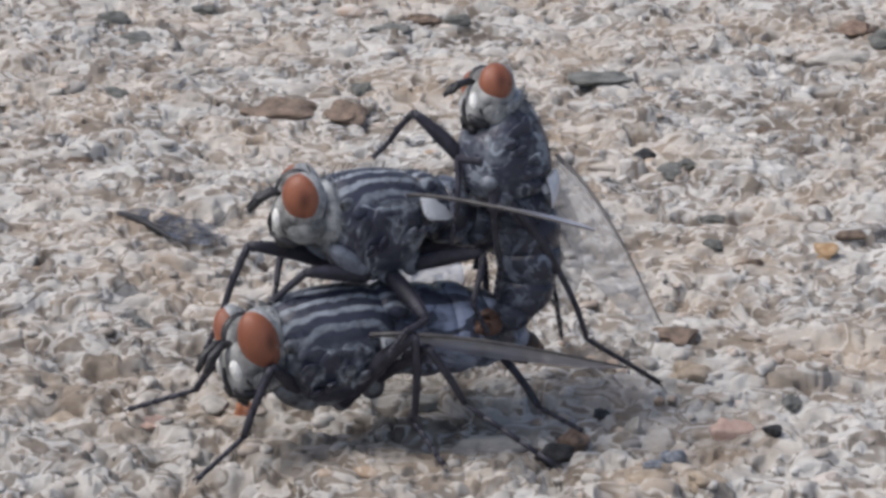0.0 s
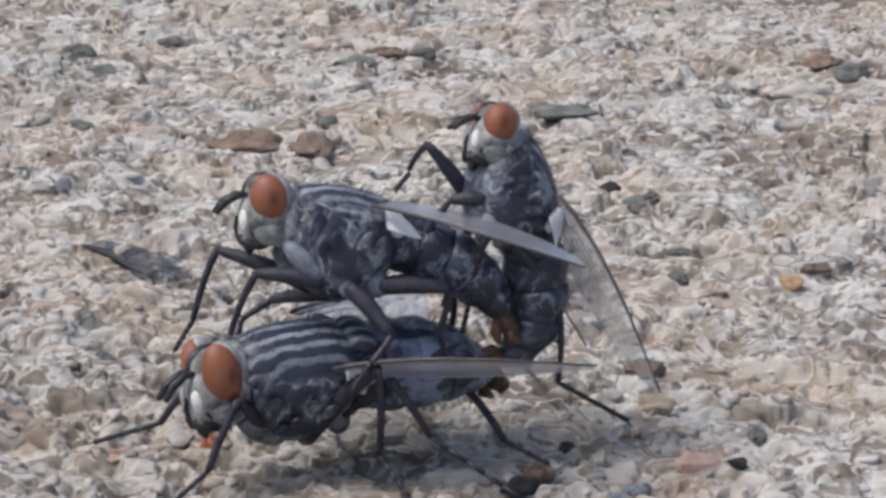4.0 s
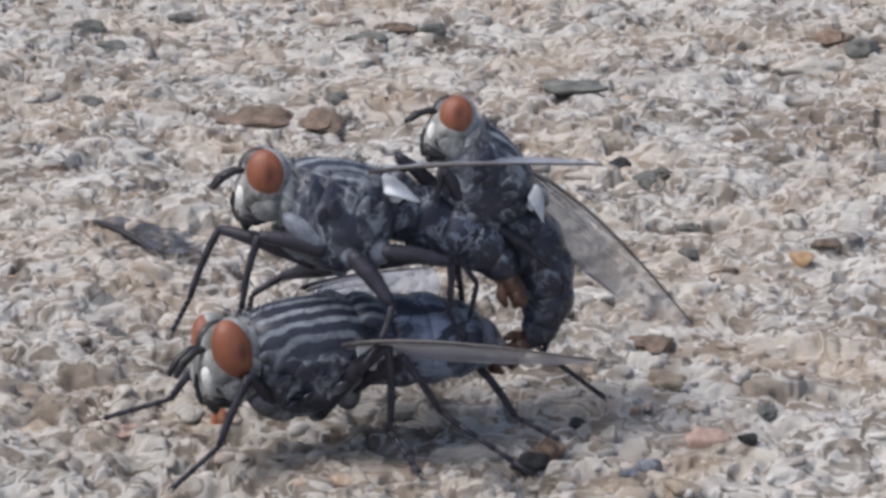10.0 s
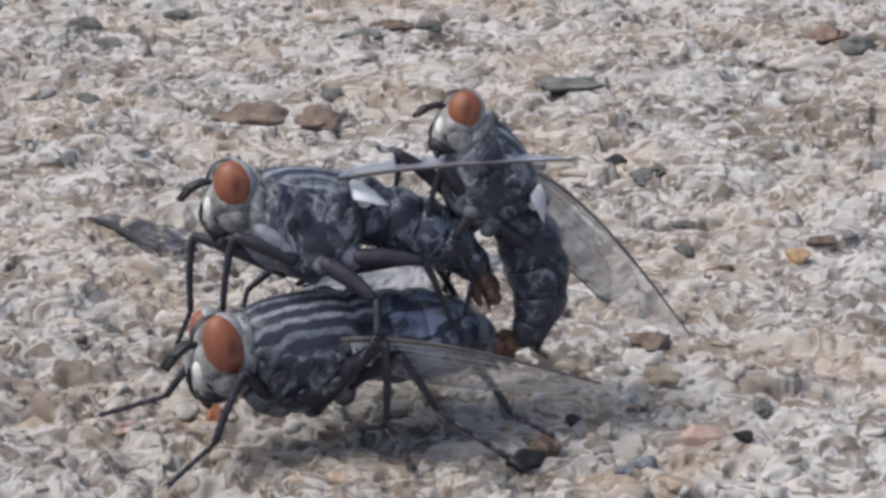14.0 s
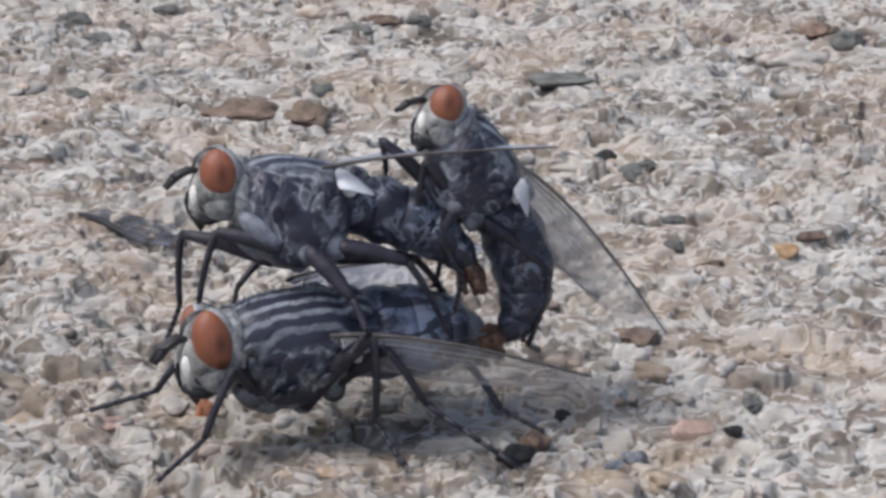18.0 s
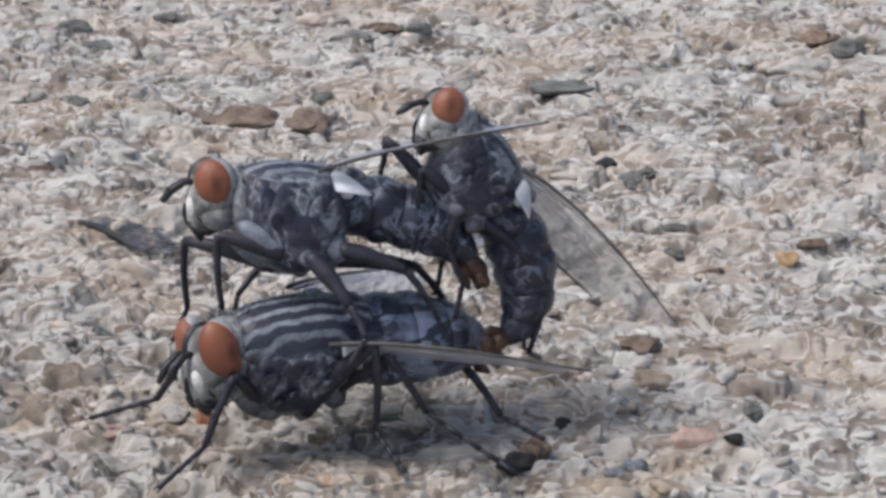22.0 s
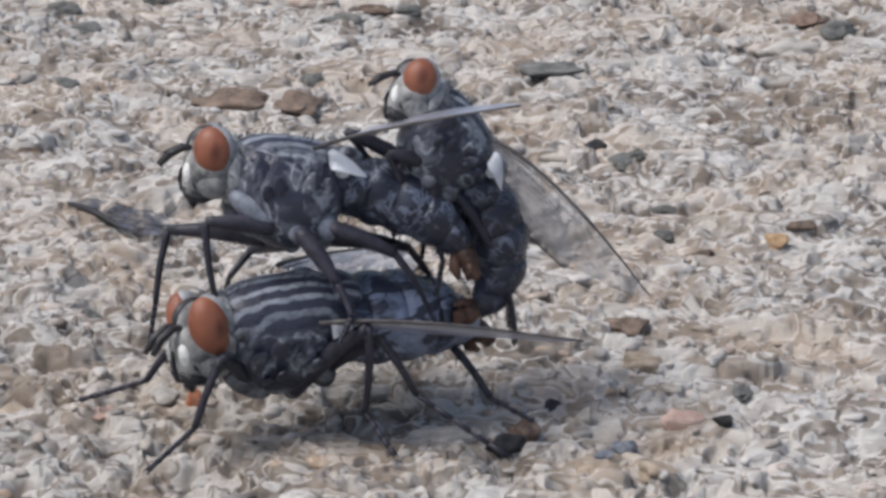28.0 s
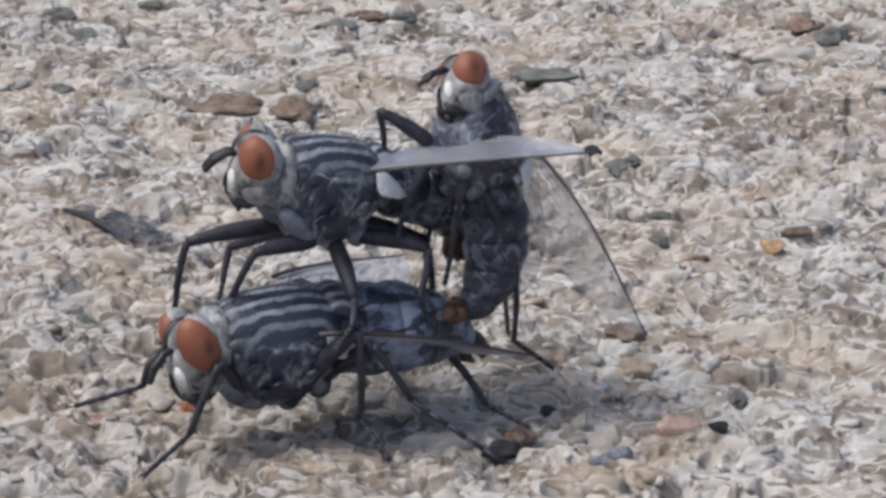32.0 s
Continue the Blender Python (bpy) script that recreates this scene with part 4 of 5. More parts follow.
MID = [
    (0, pose(0.00020, 0.00080, 0.00890, 4.0, -8.0, 214.4)),
    (0.5, pose(-0.00047, 0.00080, 0.00886, 15.0, -13.7, 191.7)),
    (1, pose(0.00085, 0.00080, 0.00810, -13.4, -5.0, -143.9)),
    (1.5, pose(0.00062, 0.00080, 0.00942, 15.0, -5.8, 184.9)),
    (2, pose(0.00002, 0.00080, 0.00896, 19.0, -9.7, 189.2)),
    (2.5, pose(0.00020, 0.00080, 0.00923, 20.0, -11.6, 189.3)),
    (3, pose(0.00045, 0.00080, 0.00941, 25.0, -15.0, 189.4)),
    (3.5, pose(0.00047, 0.00080, 0.00946, 25.0, -14.9, 189.4)),
    (5.5, pose(0.00015, 0.00080, 0.00985, 33.4, -14.9, -170.2)),
    (6, pose(-0.00021, 0.00080, 0.01009, 33.5, -12.3, -170.1)),
    (6.5, pose(-0.00020, 0.00080, 0.01005, 33.5, -11.5, -170.2)),
    (7, pose(-0.00022, 0.00080, 0.00950, 33.5, -14.1, -169.2)),
    (7.5, pose(-0.00024, 0.00080, 0.00949, 33.5, -13.3, -169.3)),
    (8, pose(-0.00030, 0.00080, 0.00983, 33.5, -3.8, -167.9)),
    (9, pose(0.00007, 0.00080, 0.00960, 33.3, -12.5, -171.2)),
    (10, pose(-0.00002, 0.00080, 0.00962, 33.3, -11.8, -170.6)),
    (11, pose(-0.00010, 0.00080, 0.00933, 33.2, -11.2, -171.0)),
    (11.5, pose(-0.00099, 0.00080, 0.00901, 33.1, -8.6, -169.8)),
    (12, pose(-0.00036, 0.00080, 0.00934, 33.1, -8.2, -170.4)),
    (12.5, pose(-0.00017, 0.00080, 0.00899, 33.0, -6.1, -171.2)),
    (13, pose(-0.00099, 0.00080, 0.00873, 33.0, -4.1, 190.8)),
    (13.5, pose(-0.00108, 0.00080, 0.00905, 33.0, -9.4, 190.6)),
    (15.5, pose(-0.00096, 0.00080, 0.00927, 33.0, -5.9, 190.7)),
    (16, pose(-0.00109, 0.00080, 0.00923, 33.0, -6.8, 191.4)),
    (17, pose(-0.00113, 0.00080, 0.00943, 33.0, -10.5, 190.2)),
    (18, pose(-0.00121, 0.00080, 0.00944, 33.0, -8.9, 190.1)),
    (19, pose(-0.00119, 0.00080, 0.00935, 32.9, -9.5, -169.3)),
    (19.5, pose(-0.00119, 0.00080, 0.00938, 32.8, -8.4, -169.8)),
    (20, pose(-0.00027, 0.00080, 0.01018, 32.8, -10.6, -170.5)),
    (20.5, pose(-0.00120, 0.00080, 0.00956, 32.7, -4.4, -168.0)),
    (21, pose(-0.00124, 0.00080, 0.00970, 32.6, -9.0, -168.6)),
    (22, pose(-0.00132, 0.00080, 0.00957, 32.5, -5.7, -168.6)),
    (23, pose(-0.00133, 0.00080, 0.00948, 32.5, -8.0, -168.7)),
    (24, pose(-0.00142, 0.00080, 0.00929, 32.4, -8.3, -168.9)),
    (25, pose(-0.00150, 0.00080, 0.00929, 32.4, -8.2, -169.3)),
    (26, pose(-0.00153, 0.00080, 0.00936, 32.4, -8.8, -169.0)),
    (26.5, pose(-0.00086, 0.00080, 0.00999, 32.5, -11.8, -170.4)),
    (28.5, pose(-0.00115, 0.00080, 0.00967, 32.7, -6.8, -173.5)),
    (29, pose(-0.00122, 0.00080, 0.00939, 32.5, -1.2, -166.6)),
    (29.5, pose(-0.00085, 0.00080, 0.00998, 32.7, -8.6, -172.4)),
    (30, pose(-0.00092, 0.00080, 0.00996, 32.7, -8.7, -172.6)),
    (30.5, pose(-0.00128, 0.00080, 0.00961, 32.5, -4.2, -169.8)),
    (31, pose(-0.00019, 0.00080, 0.00999, 28.8, -8.5, -166.6)),
    (31.5, pose(-0.00028, 0.00080, 0.00977, 29.1, -8.2, -169.6)),
    (32, pose(0.00052, 0.00080, 0.01015, -3.6, -13.4, -145.8)),
]
UP = [
    (0, pose(0.00577, 0.00220, 0.01101, 26.3, -72.1, -167.2)),
    (0.5, pose(0.00732, 0.00220, 0.01167, 25.4, -68.5, -166.0)),
    (1, pose(0.00883, 0.00220, 0.01042, 30.6, -74.8, -170.2)),
    (1.5, pose(0.00873, 0.00220, 0.01076, 25.2, -74.5, -177.1)),
    (2, pose(0.00769, 0.00220, 0.01060, 24.7, -72.0, -176.3)),
    (2.5, pose(0.00764, 0.00220, 0.01063, 24.6, -71.2, -175.9)),
    (3, pose(0.00759, 0.00220, 0.01065, 23.7, -69.9, -174.4)),
    (3.5, pose(0.00756, 0.00220, 0.01068, 23.3, -70.2, -174.0)),
    (5.5, pose(0.00660, 0.00220, 0.01130, 20.0, -68.7, 188.3)),
    (6, pose(0.00654, 0.00220, 0.01112, 20.0, -67.1, 188.1)),
    (6.5, pose(0.00662, 0.00220, 0.01122, 20.0, -66.6, 188.2)),
    (7, pose(0.00684, 0.00220, 0.01106, 20.0, -67.7, 188.1)),
    (7.5, pose(0.00677, 0.00220, 0.01101, 20.0, -68.6, 188.2)),
    (8, pose(0.00655, 0.00220, 0.01062, 20.0, -62.0, 189.3)),
    (8.5, pose(0.00622, 0.00220, 0.01031, 20.0, -54.3, 189.6)),
    (9, pose(0.00610, 0.00220, 0.01031, 20.0, -53.4, 189.6)),
    (10, pose(0.00593, 0.00220, 0.01031, 20.0, -52.9, 189.5)),
    (11, pose(0.00584, 0.00220, 0.01033, 20.0, -53.9, 189.5)),
    (11.5, pose(0.00612, 0.00220, 0.01044, 20.0, -59.0, 189.0)),
    (12, pose(0.00713, 0.00220, 0.01045, 20.0, -68.7, 188.2)),
    (12.5, pose(0.00701, 0.00220, 0.01059, 20.0, -69.5, 188.2)),
    (13, pose(0.00589, 0.00220, 0.01024, 20.0, -57.3, 189.5)),
    (13.5, pose(0.00626, 0.00220, 0.01032, 20.0, -57.7, 189.5)),
    (15.5, pose(0.00620, 0.00220, 0.01035, 20.0, -56.2, 189.6)),
    (16, pose(0.00611, 0.00220, 0.01029, 20.0, -55.1, 189.5)),
    (17, pose(0.00603, 0.00220, 0.01034, 20.0, -56.8, 189.4)),
    (18, pose(0.00599, 0.00220, 0.01037, 20.0, -56.8, 189.4)),
    (19, pose(0.00608, 0.00220, 0.01029, 20.0, -56.3, 189.3)),
    (19.5, pose(0.00603, 0.00220, 0.01029, 20.0, -56.5, 189.5)),
    (20, pose(0.00676, 0.00220, 0.01057, 20.0, -63.7, 188.5)),
    (20.5, pose(0.00630, 0.00220, 0.01092, 20.0, -61.8, 189.5)),
    (21, pose(0.00605, 0.00220, 0.01071, 20.0, -57.3, 189.4)),
    (22, pose(0.00604, 0.00220, 0.01059, 20.0, -56.6, 189.3)),
    (23, pose(0.00586, 0.00220, 0.01063, 20.0, -59.4, 189.4)),
    (24, pose(0.00575, 0.00220, 0.01051, 20.0, -58.4, 189.5)),
    (25, pose(0.00561, 0.00220, 0.01048, 20.0, -57.0, 189.5)),
    (26, pose(0.00551, 0.00220, 0.01047, 20.0, -58.8, 189.3)),
    (26.5, pose(0.00618, 0.00220, 0.01060, 20.0, -60.1, 189.2)),
    (28.5, pose(0.00518, 0.00220, 0.01125, 20.0, -56.0, 189.8)),
    (29, pose(0.00527, 0.00220, 0.01145, 20.0, -61.3, 189.5)),
    (29.5, pose(0.00521, 0.00220, 0.01120, 20.0, -60.1, 189.1)),
    (30, pose(0.00520, 0.00220, 0.01118, 20.0, -56.6, 188.9)),
    (30.5, pose(0.00544, 0.00220, 0.01123, 20.0, -58.3, 189.2)),
    (31, pose(0.00641, 0.00220, 0.01129, 20.0, -68.7, 193.3)),
    (31.5, pose(0.00589, 0.00220, 0.01124, 20.0, -63.2, 189.3)),
    (32, pose(0.00680, 0.00220, 0.01135, 20.0, -74.4, 201.9)),
]
LOW_WING = [
    (0, pose(-0.00084, 0.00193, 0.00106, 135.0, 3.2, 157.3)),
    (1, pose(-0.00084, 0.00193, 0.00106, 138.0, 6.6, 162.8)),
    (3, pose(-0.00084, 0.00193, 0.00106, 140.0, -11.8, 147.8)),
    (5.5, pose(-0.00084, 0.00193, 0.00106, 120.0, -10.6, 155.5)),
    (6, pose(-0.00084, 0.00193, 0.00106, 118.0, -11.9, 156.4)),
    (7, pose(-0.00084, 0.00193, 0.00106, 130.0, -10.6, 157.0)),
    (8, pose(-0.00084, 0.00193, 0.00106, 168.0, -10.5, 155.5)),
    (9, pose(-0.00084, 0.00193, 0.00106, 116.0, -8.5, 154.1)),
    (10, pose(-0.00084, 0.00193, 0.00106, 136.0, -14.8, 137.7)),
    (11, pose(-0.00084, 0.00193, 0.00106, 134.0, 4.4, 162.0)),
    (12, pose(-0.00084, 0.00193, 0.00106, 137.0, -7.0, 153.0)),
    (13, pose(-0.00084, 0.00193, 0.00106, 118.0, 2.9, 152.6)),
    (15.5, pose(-0.00084, 0.00193, 0.00106, 120.0, -1.5, 149.1)),
    (16, pose(-0.00084, 0.00193, 0.00106, 120.0, -1.2, 148.9)),
    (17, pose(-0.00084, 0.00193, 0.00106, 120.0, -1.6, 149.2)),
    (19, pose(-0.00084, 0.00193, 0.00106, 119.0, -0.9, 148.7)),
    (20, pose(-0.00084, 0.00193, 0.00106, 131.0, -1.2, 149.0)),
    (21, pose(-0.00084, 0.00193, 0.00106, 137.0, -2.5, 149.9)),
    (24, pose(-0.00084, 0.00193, 0.00106, 140.0, -11.4, 137.8)),
    (26, pose(-0.00084, 0.00193, 0.00106, 137.0, -1.4, 149.0)),
    (29, pose(-0.00084, 0.00193, 0.00106, 140.0, -6.2, 152.4)),
    (30, pose(-0.00084, 0.00193, 0.00106, 140.0, -6.3, 152.5)),
    (32, pose(-0.00084, 0.00193, 0.00106, 140.0, 15.3, 178.3)),
]
MID_WING = [
    (0, pose(-0.00075, 0.00172, 0.00095, 169.0, -2.7, 103.6)),
    (0.5, pose(-0.00075, 0.00172, 0.00095, -172.5, -4.3, 155.5)),
    (1, pose(-0.00075, 0.00172, 0.00095, 169.9, -17.5, 121.5)),
    (1.5, pose(-0.00075, 0.00172, 0.00095, -179.1, 3.4, 157.3)),
    (2, pose(-0.00075, 0.00172, 0.00095, -173.8, 2.2, 159.3)),
    (3, pose(-0.00075, 0.00172, 0.00095, -167.8, 7.1, 146.8)),
    (5.5, pose(-0.00075, 0.00172, 0.00095, -160.4, 12.6, 142.8)),
    (6, pose(-0.00075, 0.00172, 0.00095, -161.2, 14.0, 153.5)),
    (7, pose(-0.00075, 0.00172, 0.00095, -159.7, 10.8, 148.3)),
    (7.5, pose(-0.00075, 0.00172, 0.00095, -160.0, 11.1, 146.8)),
    (8, pose(-0.00075, 0.00172, 0.00095, -157.0, 7.7, 124.0)),
    (9, pose(-0.00075, 0.00172, 0.00095, -154.1, -4.8, 142.9)),
    (10, pose(-0.00075, 0.00172, 0.00095, -157.3, -2.5, 152.8)),
    (11, pose(-0.00075, 0.00172, 0.00095, -150.7, -3.9, 163.7)),
    (12, pose(-0.00075, 0.00172, 0.00095, -147.3, 6.7, 167.2)),
    (12.5, pose(-0.00075, 0.00172, 0.00095, -147.7, 4.3, 167.9)),
    (13, pose(-0.00075, 0.00172, 0.00095, -150.3, 3.6, 166.8)),
    (13.5, pose(-0.00075, 0.00172, 0.00095, -152.3, -5.5, 162.3)),
    (15.5, pose(-0.00075, 0.00172, 0.00095, -160.3, -2.1, 164.8)),
    (16, pose(-0.00075, 0.00172, 0.00095, -159.8, -2.6, 161.8)),
    (19, pose(-0.00075, 0.00172, 0.00095, -159.4, -5.3, 160.4)),
    (20, pose(-0.00075, 0.00172, 0.00095, -157.7, 0.1, 146.9)),
    (21, pose(-0.00075, 0.00172, 0.00095, -159.7, -6.6, 158.0)),
    (23, pose(-0.00075, 0.00172, 0.00095, -159.8, -8.5, 156.6)),
    (25, pose(-0.00075, 0.00172, 0.00095, -159.6, -9.9, 155.4)),
    (26, pose(-0.00075, 0.00172, 0.00095, -158.0, -10.7, 152.4)),
    (26.5, pose(-0.00075, 0.00172, 0.00095, -153.6, -3.7, 134.5)),
    (28.5, pose(-0.00075, 0.00172, 0.00095, -153.7, -8.4, 142.5)),
    (29, pose(-0.00075, 0.00172, 0.00095, -149.9, -22.5, 169.0)),
    (29.5, pose(-0.00075, 0.00172, 0.00095, -151.1, -8.7, 135.7)),
    (30, pose(-0.00075, 0.00172, 0.00095, -150.5, 2.6, 119.1)),
    (31, pose(-0.00075, 0.00172, 0.00095, -155.5, 0.5, 115.8)),
    (31.5, pose(-0.00075, 0.00172, 0.00095, -151.0, 0.2, 126.5)),
    (32, pose(-0.00075, 0.00172, 0.00095, -167.5, -22.0, 120.6)),
]
UP_WING = [
    (0, pose(-0.00065, 0.00148, 0.00082, 168.0, 14.6, 127.5)),
    (1, pose(-0.00065, 0.00148, 0.00082, 158.0, 33.3, 113.5)),
    (2, pose(-0.00065, 0.00148, 0.00082, 175.3, 4.6, 156.6)),
    (3, pose(-0.00065, 0.00148, 0.00082, 174.6, 4.7, 156.1)),
    (5.5, pose(-0.00065, 0.00148, 0.00082, 173.4, -1.1, 153.6)),
    (6, pose(-0.00065, 0.00148, 0.00082, 172.7, 0.1, 154.2)),
    (7, pose(-0.00065, 0.00148, 0.00082, 172.7, 0.5, 154.2)),
    (8, pose(-0.00065, 0.00148, 0.00082, 162.3, -0.6, 153.2)),
    (9, pose(-0.00065, 0.00148, 0.00082, 155.5, -1.2, 153.5)),
    (11, pose(-0.00065, 0.00148, 0.00082, 153.3, -0.9, 153.7)),
    (13, pose(-0.00065, 0.00148, 0.00082, 154.6, -3.0, 152.8)),
    (16, pose(-0.00065, 0.00148, 0.00082, 153.2, 0.9, 154.0)),
    (19, pose(-0.00065, 0.00148, 0.00082, 153.5, 0.2, 153.8)),
    (23, pose(-0.00065, 0.00148, 0.00082, 155.1, -3.0, 152.7)),
    (24, pose(-0.00065, 0.00148, 0.00082, 155.0, -3.0, 152.6)),
    (26, pose(-0.00065, 0.00148, 0.00082, 154.8, -3.1, 152.8)),
    (29, pose(-0.00065, 0.00148, 0.00082, 155.4, -2.0, 153.3)),
    (30, pose(-0.00065, 0.00148, 0.00082, 153.6, -1.4, 154.1)),
    (31, pose(-0.00065, 0.00148, 0.00082, 160.8, -0.7, 150.3)),
    (32, pose(-0.00065, 0.00148, 0.00082, 169.8, 2.2, 147.5)),
]
MID_HEAD = [
    (0, pose(0.00235, 0.00000, 0.00032, 0.0, 3.0, -27.4)),
    (0.5, pose(0.00235, 0.00000, 0.00032, -5.0, 8.7, -4.7)),
    (1, pose(0.00235, 0.00000, 0.00032, 2.2, 7.7, -27.1)),
    (1.5, pose(0.00235, 0.00000, 0.00032, -5.0, 2.0, 2.1)),
    (2, pose(0.00235, 0.00000, 0.00032, -5.0, 4.7, -2.2)),
    (2.5, pose(0.00235, 0.00000, 0.00032, -5.0, 6.6, -2.3)),
    (3, pose(0.00235, 0.00000, 0.00032, -10.0, 10.0, -2.4)),
    (3.5, pose(0.00235, 0.00000, 0.00032, -10.0, 9.9, -2.4)),
    (5.5, pose(0.00235, 0.00000, 0.00032, -18.3, 10.4, -1.6)),
    (6, pose(0.00235, 0.00000, 0.00032, -18.4, 7.9, -1.3)),
    (6.5, pose(0.00235, 0.00000, 0.00032, -18.4, 7.0, -1.3)),
    (7, pose(0.00235, 0.00000, 0.00032, -18.4, 9.6, -2.4)),
    (7.5, pose(0.00235, 0.00000, 0.00032, -18.3, 8.8, -2.4)),
    (8, pose(0.00235, 0.00000, 0.00032, -18.3, 0.1, -3.8)),
    (9, pose(0.00235, 0.00000, 0.00032, -18.3, 7.9, -0.8)),
    (10, pose(0.00235, 0.00000, 0.00032, -18.2, 7.1, -1.7)),
    (11, pose(0.00235, 0.00000, 0.00032, -18.1, 6.4, -1.4)),
    (11.5, pose(0.00235, 0.00000, 0.00032, -18.1, 3.7, -2.8)),
    (12, pose(0.00235, 0.00000, 0.00032, -18.1, 3.3, -2.3)),
    (12.5, pose(0.00235, 0.00000, 0.00032, -18.0, 1.8, -1.7)),
    (13, pose(0.00235, 0.00000, 0.00032, -18.0, 2.0, -3.8)),
    (13.5, pose(0.00235, 0.00000, 0.00032, -18.0, 4.4, -3.6)),
    (15.5, pose(0.00235, 0.00000, 0.00032, -18.0, 2.0, -3.7)),
    (16, pose(0.00235, 0.00000, 0.00032, -18.0, 2.0, -4.4)),
    (17, pose(0.00235, 0.00000, 0.00032, -18.0, 5.5, -3.2)),
    (18, pose(0.00235, 0.00000, 0.00032, -18.0, 3.9, -3.1)),
    (19, pose(0.00235, 0.00000, 0.00032, -17.9, 4.3, -4.1)),
    (19.5, pose(0.00235, 0.00000, 0.00032, -17.9, 3.2, -3.7)),
    (20, pose(0.00235, 0.00000, 0.00032, -17.8, 5.4, -3.2)),
    (20.5, pose(0.00235, 0.00000, 0.00032, -17.8, 3.4, -5.9)),
    (21, pose(0.00235, 0.00000, 0.00032, -17.7, 3.6, -5.4)),
    (22, pose(0.00235, 0.00000, 0.00032, -17.7, 3.9, -5.7)),
    (23, pose(0.00235, 0.00000, 0.00032, -17.7, 4.2, -5.6)),
    (24, pose(0.00235, 0.00000, 0.00032, -17.6, 4.5, -5.6)),
    (25, pose(0.00235, 0.00000, 0.00032, -17.6, 4.5, -5.2)),
    (26, pose(0.00235, 0.00000, 0.00032, -17.6, 4.5, -5.5)),
    (26.5, pose(0.00235, 0.00000, 0.00032, -17.7, 6.4, -4.1)),
    (28.5, pose(0.00235, 0.00000, 0.00032, -17.7, 4.0, -0.8)),
    (29, pose(0.00235, 0.00000, 0.00032, -17.7, 3.9, -7.6)),
    (29.5, pose(0.00235, 0.00000, 0.00032, -17.8, 3.8, -1.8)),
    (30, pose(0.00235, 0.00000, 0.00032, -17.8, 3.7, -1.5)),
    (30.5, pose(0.00235, 0.00000, 0.00032, -17.6, 4.5, -4.8)),
    (31, pose(0.00235, 0.00000, 0.00032, -17.4, 6.3, -8.8)),
    (31.5, pose(0.00235, 0.00000, 0.00032, -17.4, 6.3, -5.8)),
    (32, pose(0.00235, 0.00000, 0.00032, 1.2, 10.0, -27.0)),
]
